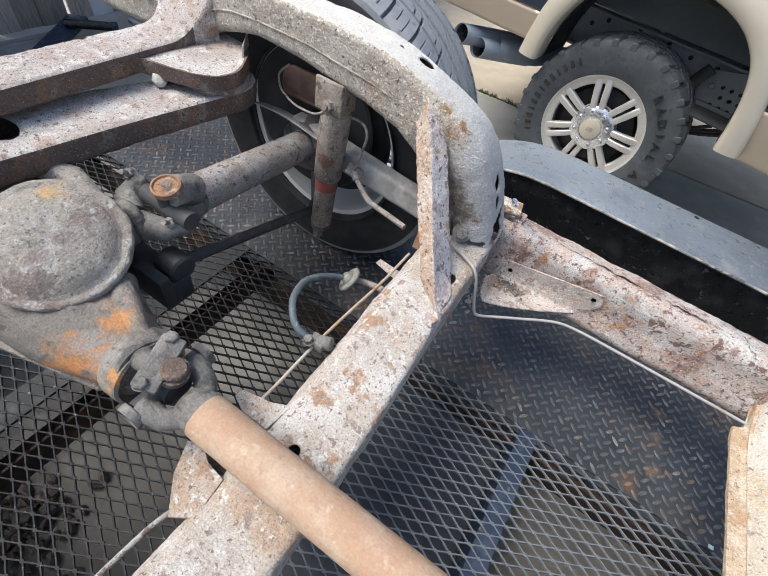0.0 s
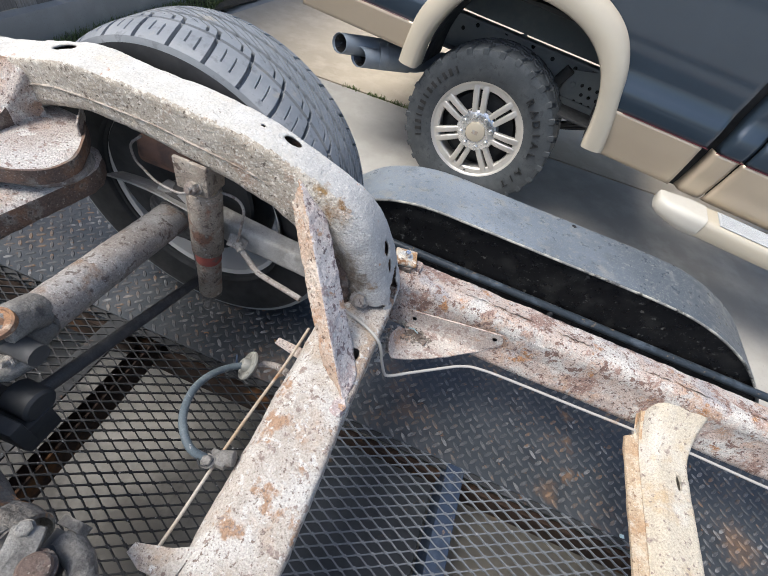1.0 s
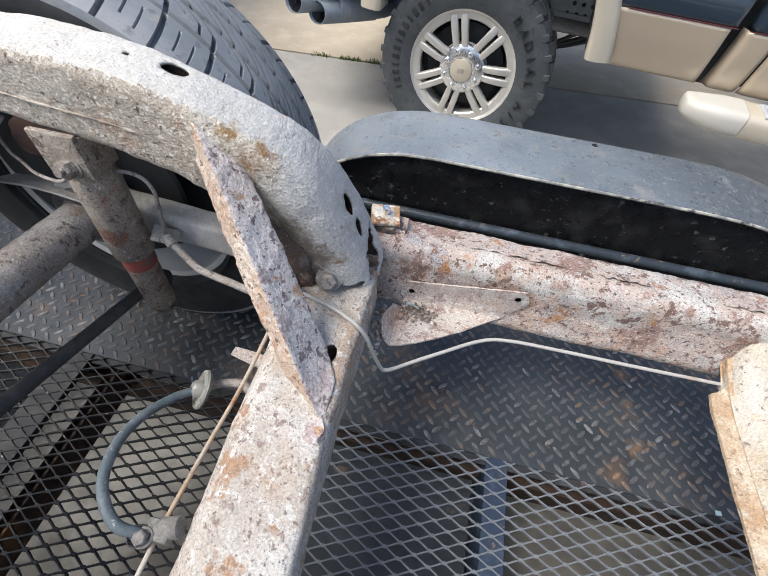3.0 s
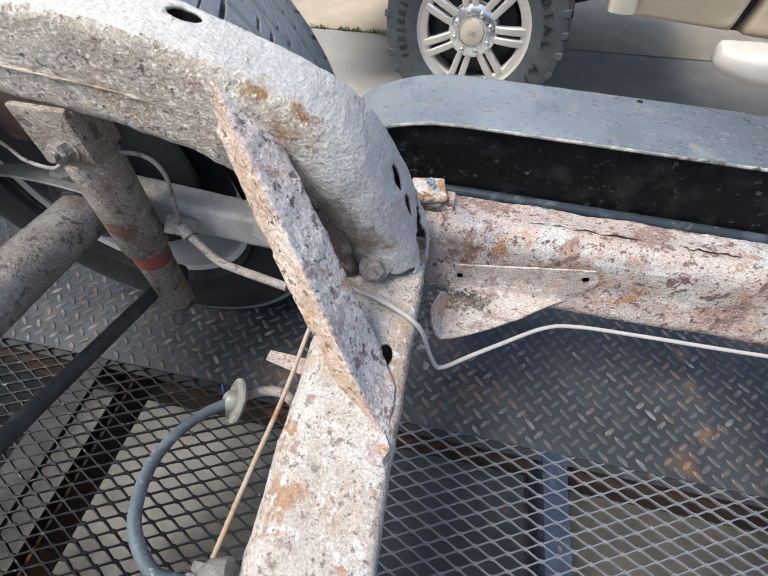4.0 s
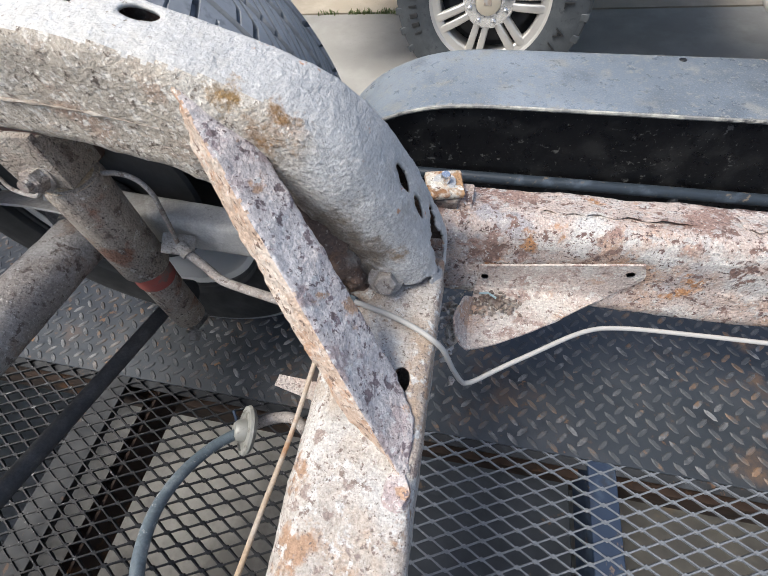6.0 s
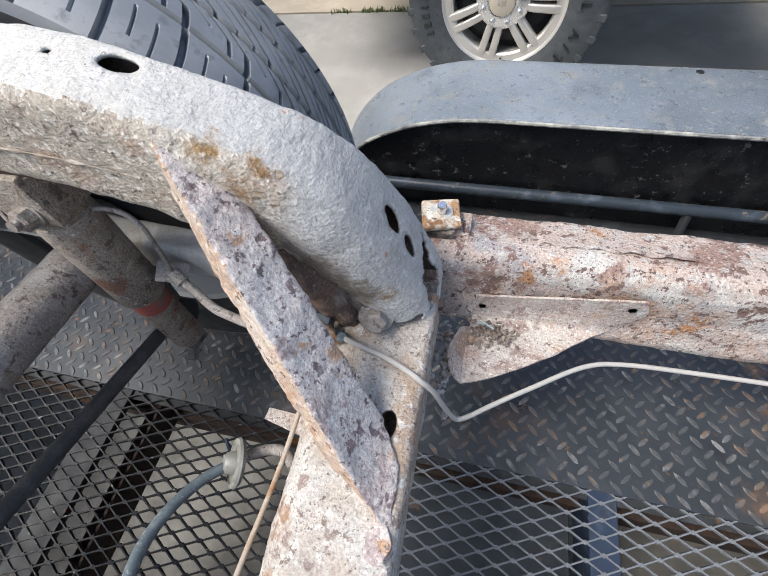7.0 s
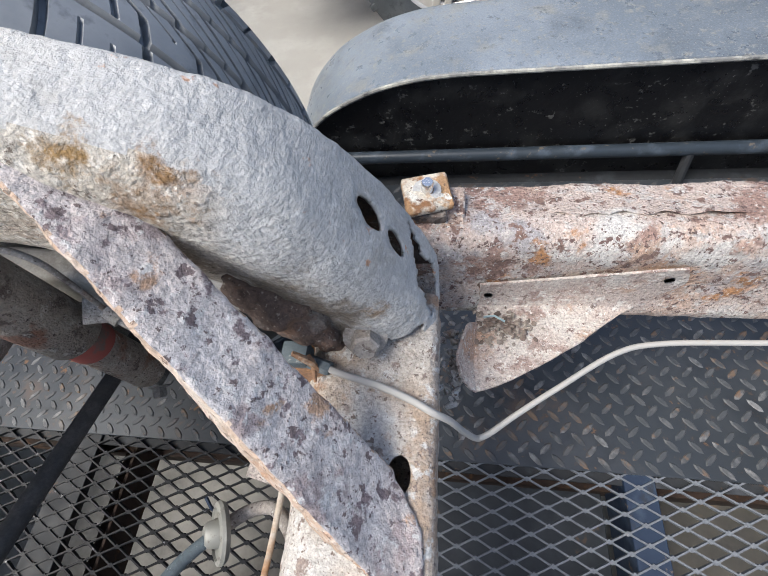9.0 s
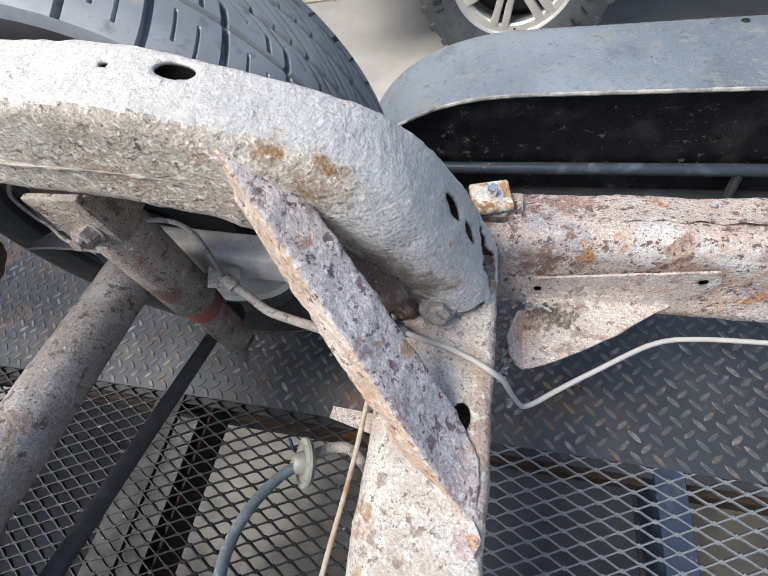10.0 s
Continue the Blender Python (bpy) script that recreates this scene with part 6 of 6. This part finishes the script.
def truck_under():
    ch = new("underbody")
    ch.parent = truck
    tagged(ch, "dusty grey frame and axle under the truck")
    part("frame_rail", joined(box((0.6, 0.52, 0.28), (4.0, 0.012, 0.20), 0.004), box((0.6, 0.49, 0.375), (4.0, 0.07, 0.012), 0.004), box((0.6, 0.49, 0.185), (4.0, 0.07, 0.012), 0.004)), M_CHASSIS, ch, "grey steel frame rail")
    holes = [(-0.45, 0.33), (-0.38, 0.30), (-0.3, 0.34), (-0.12, 0.36), (0.05, 0.35), (0.18, 0.33), (0.32, 0.33), (0.36, 0.28), (0.42, 0.34), (0.46, 0.29), (0.5, 0.25), (0.55, 0.3), (0.6, 0.26), (0.64, 0.32)]
    for u, z in holes:
        part("frame_hole", lathe([(0.0, 0.0), (0.011, 0.0), (0.012, 0.001)], (u, 0.513, z), (0, -1, 0), 12), M_FENDIN, ch)
    for k in range(11):
        part("hanger_hole", lathe([(0.0, 0.0), (0.009, 0.0), (0.010, 0.001)], (0.40 + 0.045 * (k % 4) + 0.02 * (k // 4 % 2), 0.4610, 0.19 + 0.045 * (k // 4)), (0, -1, 0), 10), M_FENDIN, ch)
    part("spring_hanger", joined(plate([(0.30, 0.14), (0.62, 0.14), (0.60, 0.30), (0.46, 0.37), (0.30, 0.33)], 0.008, Matrix.Translation((0, 0.47, 0)) @ Matrix.Rotation(math.pi / 2, 4, "X")), hexbolt((0.35, 0.46, 0.27), (0, -1, 0), 0.016, 0.015, 0.022)), M_CHASSIS, ch, "grey perforated spring hanger")
    part("frame_bolt", hexbolt((-0.02, 0.512, 0.37), (0, -1, 0), 0.016, 0.015, 0.022), M_CHASSIS, ch)
    part("leaf_spring", joined(*[tube([(-0.75 + 0.08 * k, 0.42, 0.10), (-0.3, 0.42, 0.02 + 0.012 * k), (0.0, 0.42, 0.0 + 0.014 * k), (0.35, 0.42, 0.03 + 0.012 * k), (0.60 - 0.06 * k, 0.42, 0.12)], 0.012, 6, 5) for k in range(3)]), M_UNDER, ch)
    part("axle", joined(tube([(0, 0.2, 0), (0, 1.7, 0)], 0.045, 20), lathe([(0.05, -0.15), (0.16, -0.08), (0.18, 0), (0.16, 0.08), (0.05, 0.15)], (0, 0.95, 0), (0, 1, 0), 28)), M_UNDER, ch)
    part("damper", tube([(0.14, 0.40, -0.02), (0.30, 0.44, 0.34)], 0.03, 16), M_UNDER, ch)
    part("spare_frame", box((-0.7, 0.7, 0.24), (0.7, 0.05, 0.14), 0.01), M_UNDER, ch)
    inv = T_M.inverted()
    turn = inv.to_3x3()
    into, cut = turn @ Vector((0.86, 0.50, 0.03)).normalized(), turn @ Vector((-0.45, -0.87, 0.12)).normalized()
    mouths = [inv @ Vector(p) for p in ((-1.17, 1.95, 0.04), (-1.045, 1.94, 0.012))]
    u = into.cross(Vector((0, 0, 1))).normalized()
    w = u.cross(into)
    def pipe(a, r, deep, slanted=True):
        ring = []
        for k in range(40):
            q = u * (r * math.cos(math.pi * k / 20)) + w * (r * math.sin(math.pi * k / 20))
            ring.append(a + q + into * (deep - (q.dot(cut) / into.dot(cut) if slanted else 0.0)))
        return ring
    for a in mouths:
        tip = part("exhaust_tip", loft([pipe(a, 0.047, 0.06), pipe(a, 0.047, 0.004), pipe(a, 0.0475, 0.0), pipe(a, 0.0505, 0.0), pipe(a, 0.0515, 0.004), pipe(a, 0.052, 0.16, False), pipe(a, 0.050, 0.30, False)], caps=False), M_EXHAUST, ch, "blue-grey slant-cut exhaust tip", sharp=40)
        part("bore", loft([pipe(a, 0.0466, 0.012), pipe(a, 0.0466, 0.20, False), pipe(a, 0.002, 0.21, False)], caps=False), M_FENDIN, tip, "sooty dark bore")
        part("vent", box(None, (0.026, 0.006, 0.024), 0.002, 1, Matrix.Translation(a + into * 0.10 + Vector((0, -0.050, 0.004))) @ Matrix.Rotation(math.atan2(into.y, into.x), 4, "Z")), M_FENDIN, tip)
    mid = (mouths[0] + mouths[1]) / 2
    rings = []
    for deep, hx, hz in ((0.165, 0.096, 0.056), (0.17, 0.098, 0.058), (0.32, 0.098, 0.060), (0.40, 0.090, 0.058), (0.48, 0.06, 0.05), (0.62, 0.05, 0.05)):
        rings.append(resampled(rounded_ring(mid + into * deep, u, w, hx, hz, hz * 0.95, 8), 48))
    part("exhaust_body", loft(rings), M_EXHAUST, ch, "blue-grey twin exhaust outlet body", sharp=50)
    part("exhaust_clamp", loft([resampled(rounded_ring(mid + into * d, u, w, 0.102, 0.063, 0.058, 8), 48) for d in (0.21, 0.225)]), M_EXHAUST, ch)


def truck_step():
    st = new("side_step")
    st.parent = truck
    tagged(st, "silver ribbed side step with a tan end cap")
    def ring(u, s, yc, zc):
        return resampled(corner_ring(Vector((u, yc, zc)), Vector((0, 0, 1)), Vector((0, 1, 0)), 0.055 * s, 0.085 * s, (0.02, 0.035, 0.05, 0.03), 5), 40)
    part("end_cap", loft([ring(0.955, 0.45, -0.10, 0.122), ring(0.962, 0.62, -0.105, 0.120), ring(1.0, 0.80, -0.112, 0.112), ring(1.08, 0.98, -0.12, 0.108), ring(1.10, 1.0, -0.12, 0.108), ring(1.175, 1.0, -0.12, 0.108)]), M_CAP, st, "pale grey plastic end cap", sharp=60)
    part("step_bar", loft([ring(1.178, 0.97, -0.12, 0.108), ring(3.2, 0.97, -0.12, 0.108)]), M_FLARE, st, "tan painted step bar", sharp=60)
    tread = part("step_tread", box((2.22, -0.125, 0.1625), (1.98, 0.125, 0.006), 0.003), M_STEP, st, "blue-grey ribbed tread strip")
    for k in range(7):
        part("rib", box((2.22, -0.176 + 0.0170 * k, 0.1665), (1.96, 0.005, 0.005), 0.0018), M_STEP, tread)


def truck_tread(th, v):
    p = 2 * math.pi / 30
    d = 0.0
    for c, w in ((-0.38, 0.05), (0.38, 0.05), (0.0, 0.035)):
        if abs(v - c - 0.06 * math.sin(th * 30)) < w:
            d = 0.011
    u = (th + 0.10 * v + (0.5 * p if v > 0 else 0)) % p
    if abs(v) > 0.38 and u < 0.26 * p:
        d = 0.011
    elif abs(v) <= 0.38 and (th * 1.0 - 0.25 * v) % (p * 0.9) < 0.18 * p:
        d = 0.009
    return d


def letters(text, r, a0, step, size, depth, m):
    """Raised letters round a wheel's face."""
    geos = []
    for k, ch in enumerate(text):
        if ch == " ":
            continue
        cu = bpy.data.curves.new("letter", "FONT")
        cu.body, cu.size, cu.extrude, cu.align_x, cu.resolution_u = ch, size, depth, "CENTER", 3
        ob = bpy.data.objects.new("letter", cu)
        me = ob.to_mesh()
        g = [v.co.copy() for v in me.vertices], [tuple(p.vertices) for p in me.polygons]
        ob.to_mesh_clear()
        bpy.data.objects.remove(ob)
        a = a0 - step * k
        put = Matrix.Translation((r * math.cos(a), m, r * math.sin(a))) @ Matrix.Rotation(-(a - math.pi / 2), 4, "Y") @ Matrix.Rotation(math.pi / 2, 4, "X")
        geos.append(moved(g, put))
    return joined(*geos)


def truck_wheel():
    w = new("wheel")
    w.parent = truck
    tagged(w, "alloy truck wheel with an all-terrain tyre")
    ty = part("tyre", moved(tyre_mesh(0.424, 0.125, 0.016, 0.262, 720, 44, truck_tread, 0.0), Matrix.Translation((0, 0.095, 0))), M_RUBBER2, w, "black all-terrain tyre", sharp=30)
    # letters and marks get blacker rubber in place of the shading of their relief
    for k, ch in enumerate("RADIAL A/T"):
        if ch != " ":
            part("raised_letter", letters(ch, 0.312, radians(52 - 9.7 * k), 0.0, 0.056, 0.0040, -0.0420), M_WALL, ty)
    bars = [moved(box((0.335, -0.0395, 0), (0.036, 0.005, 0.018 if k % 3 else 0.010), 0.001, 1), Matrix.Rotation(-radians(128 + 6.4 * k), 4, "Y")) for k in range(13)]
    for g in bars:
        part("sidewall_mark", g, M_WALL, ty)
    for k in range(30):
        part("shoulder_lug", moved(box((0.402, -0.031, 0), (0.034, 0.012, 0.030), 0.003, 1), Matrix.Rotation(2 * math.pi * (k + 0.3) / 30, 4, "Y")), M_RUBBER2, ty)
    r = part("rim", lathe([(0.268, -0.010), (0.271, -0.016), (0.266, -0.021), (0.256, -0.018), (0.250, -0.010), (0.224, -0.006), (0.217, 0.002), (0.216, 0.03), (0.235, 0.10), (0.24, 0.2)], (0, 0, 0), (0, 1, 0), 96, caps=False), M_RIM, w, "bright alloy rim")
    for k in range(7):
        for sgn in (-1, 1):
            path = [(0.085, -0.002), (0.13, -0.012), (0.19, -0.012), (0.235, -0.008), (0.252, 0.0)]
            rings = []
            for q, (rad, y) in enumerate(path):
                off = sgn * (0.0200 + 0.0075 * q / 4)
                hw = 0.0145 + 0.0040 * q / 4 + (0.003 if q == 4 else 0)
                rings.append(resampled(rounded_ring(Vector((rad, y + 0.014, off)), Vector((0, 1, 0)), Vector((0, 0, 1)), 0.016, hw, 0.006, 3), 20))
            part("spoke", moved(loft(rings), Matrix.Rotation(2 * math.pi * (k + 0.25) / 7 - 0.26, 4, "Y")), M_RIM, r, sharp=60)
    part("hub_face", lathe([(0.0, 0.006), (0.085, 0.0), (0.10, 0.004), (0.112, 0.012), (0.118, 0.03)], (0, 0, 0), (0, 1, 0), 48, caps=False), M_RIM, r)
    part("centre_cap", lathe([(0.0, -0.024), (0.048, -0.023), (0.054, -0.020), (0.056, 0.0)], (0, 0, 0), (0, 1, 0), 40, caps=False), M_FLARE, r, "tan centre cap")
    part("chrome_ring", lathe([(0.056, -0.014), (0.064, -0.016), (0.100, -0.010), (0.112, -0.002), (0.116, 0.012)], (0, 0, 0), (0, 1, 0), 48, caps=False), M_CHROME, r, "chrome hub ring")
    part("cap_emblem", box((0, -0.025, 0), (0.034, 0.002, 0.022), 0.0008, 1), M_LINE, r)
    for k in range(8):
        a = 2 * math.pi * (k + 0.5) / 8
        part("wheel_nut", lathe([(0.0125, 0.0), (0.0125, 0.012), (0.009, 0.018), (0.0, 0.019)], (0.085 * math.cos(a), -0.010, 0.085 * math.sin(a)), (0, -1, 0), 12), M_CHROME, r)
    part("valve", tube([(0.236 * math.cos(-1.45), -0.01, 0.236 * math.sin(-1.45)), (0.226 * math.cos(-1.45), -0.03, 0.226 * math.sin(-1.45))], 0.004, 8), M_UNDER, r)
    part("brake_disc", lathe([(0.05, 0.06), (0.19, 0.06), (0.19, 0.09), (0.05, 0.09)], (0, 0, 0), (0, 1, 0), 48), M_UNDER, w, "dark brake disc")
    part("back_plate", lathe([(0.0, 0.11), (0.24, 0.11), (0.24, 0.115)], (0, 0, 0), (0, 1, 0), 40), M_UNDER, w)


truck_body()
truck_under()
truck_step()
truck_wheel()


# ---- the edge of the yard ----
def fence():
    f = tagged(new("wooden_fence"), "weathered grey wooden plank fence on a concrete kerb", "fence")
    rnd = random.Random(11)
    y, k = -3.0, 0
    while y < 7.0:
        w = rnd.uniform(0.10, 0.145)
        z0 = -0.315 + rnd.uniform(-0.02, 0.02)
        m = M_BLUEWOOD if 0.90 < y < 1.01 else M_WOOD
        g = box((-3.045 + rnd.uniform(-0.006, 0.006), y + w / 2, z0 + 0.9), (0.018, w, 1.8), 0.003, 1, Matrix.Rotation(rnd.uniform(-0.012, 0.012), 4, "X"))
        part("plank", g, m, f)
        y += w + rnd.uniform(0.0, 0.003)
    for z in (0.05, 1.1):
        part("cross_rail", box((-3.085, 2.0, z), (0.05, 10, 0.09), 0.004), M_WOOD, f)


kerb = part("kerb", rough_up(box((-3.04, 2.0, GROUND + 0.10), (0.14, 10, 0.26), 0.012), 0.003, 8), M_CONC, None)
tagged(kerb, "stained grey concrete kerb below the fence", "kerb", kind="structure")
fence()
bed = part("verge", rough_up(sheet([[(-2.98 + 0.035 * i, -3 + 0.25 * j, GROUND + 0.012 + 0.02 * math.sin(i * 1.3 + j)) for i in range(8)] for j in range(60)], 0.01), 0.01, 6), M_SOIL, None)
tagged(bed, "strip of dark soil along the kerb", "ground", kind="structure")


def grass(name, count, place, h, seed, label):
    rnd = random.Random(seed)
    vs, fs = [], []
    for i in range(count):
        x, y, z = place(rnd)
        a, hh, lean = rnd.random() * 6.28, h * rnd.uniform(0.4, 1.2), rnd.uniform(0.1, 0.7)
        dx, dy = math.cos(a), math.sin(a)
        w = 0.004 * rnd.uniform(0.6, 1.4)
        k = len(vs)
        for t, ww in ((0, w), (0.5, w * 0.8), (1.0, 0.0004)):
            cx, cy, cz = x + dx * lean * hh * t * t, y + dy * lean * hh * t * t, z + hh * t * (1 - 0.25 * lean * t)
            vs += [(cx - dy * ww, cy + dx * ww, cz), (cx + dy * ww, cy - dx * ww, cz)]
        fs += [(k, k + 1, k + 3, k + 2), (k + 2, k + 3, k + 5, k + 4)]
    ob = part(name, (vs, fs), M_GRASS, None, flat=True)
    return tagged(ob, label, "grass", kind="stuff")


grass("grass", 9000, lambda r: ((lambda y: (-2.97 + r.random() ** 1.4 * (0.20 + 0.07 * math.sin(y * 5)), y, GROUND))(r.uniform(1.3, 6.0))), 0.09, 4, "unmown green grass along the kerb")
grass("joint_weeds", 260, lambda r: ((lambda x: (x, 2.80 + 0.088 * (x + 0.3) + r.gauss(0, 0.012), GROUND - 0.01))(r.choice((-1.12, -1.05, -0.93, -0.86, -1.3)) + r.gauss(0, 0.03))), 0.036, 6, "tufts of weeds in the driveway joint")


def junk():
    for k in range(5):
        g = box(None, (0.62, 0.85, 0.044), 0.004, 1, Matrix.Translation((-2.62 + 0.012 * (k % 2), 0.22 + 0.015 * (k % 3), GROUND + 0.023 + 0.046 * k)) @ Matrix.Rotation(radians(2.0 * (k % 3) - 2), 4, "Z"))
        tagged(part("scrap_board", g, M_SCRAP), "blue-grey scrap board in a stack by the fence", "board", "stacked boards")
    g = box(None, (0.10, 0.8, 0.03), 0.004, 1, Matrix.Translation((-2.76, 0.52, GROUND + 0.248)) @ Matrix.Rotation(radians(38), 4, "Z"))
    tagged(part("scrap_plank", g, M_BAR), "dark blue scrap plank lying on the boards", "board")
    p = tagged(new("scrap_pipe"), "black scrap pipe lying by the fence", "pipe")
    part("pipe", tube([(-2.89, 0.70, -0.245), (-2.74, 0.865, -0.245)], 0.022, 16), M_FENDIN, p)
    part("blue_end", tube([(-2.74, 0.865, -0.245), (-2.725, 0.882, -0.245)], 0.024, 16), M_BAR, p)


M_SCRAP = surface("grey_board", (0.20, 0.20, 0.205), [((0.16, 0.16, 0.165), 6, 0.45, 0.65), ((0.25, 0.255, 0.26), 30, 0.52, 0.66)], (0.7, 0.9))
junk()
scrap = part("teal_scrap", rough_up(box((0.378, 0.004, 0.004), (0.010, 0.008, 0.006), 0.002), 0.001, 200), M_FOIL, None)
tagged(scrap, "tiny teal plastic scrap on the deck", "scrap")
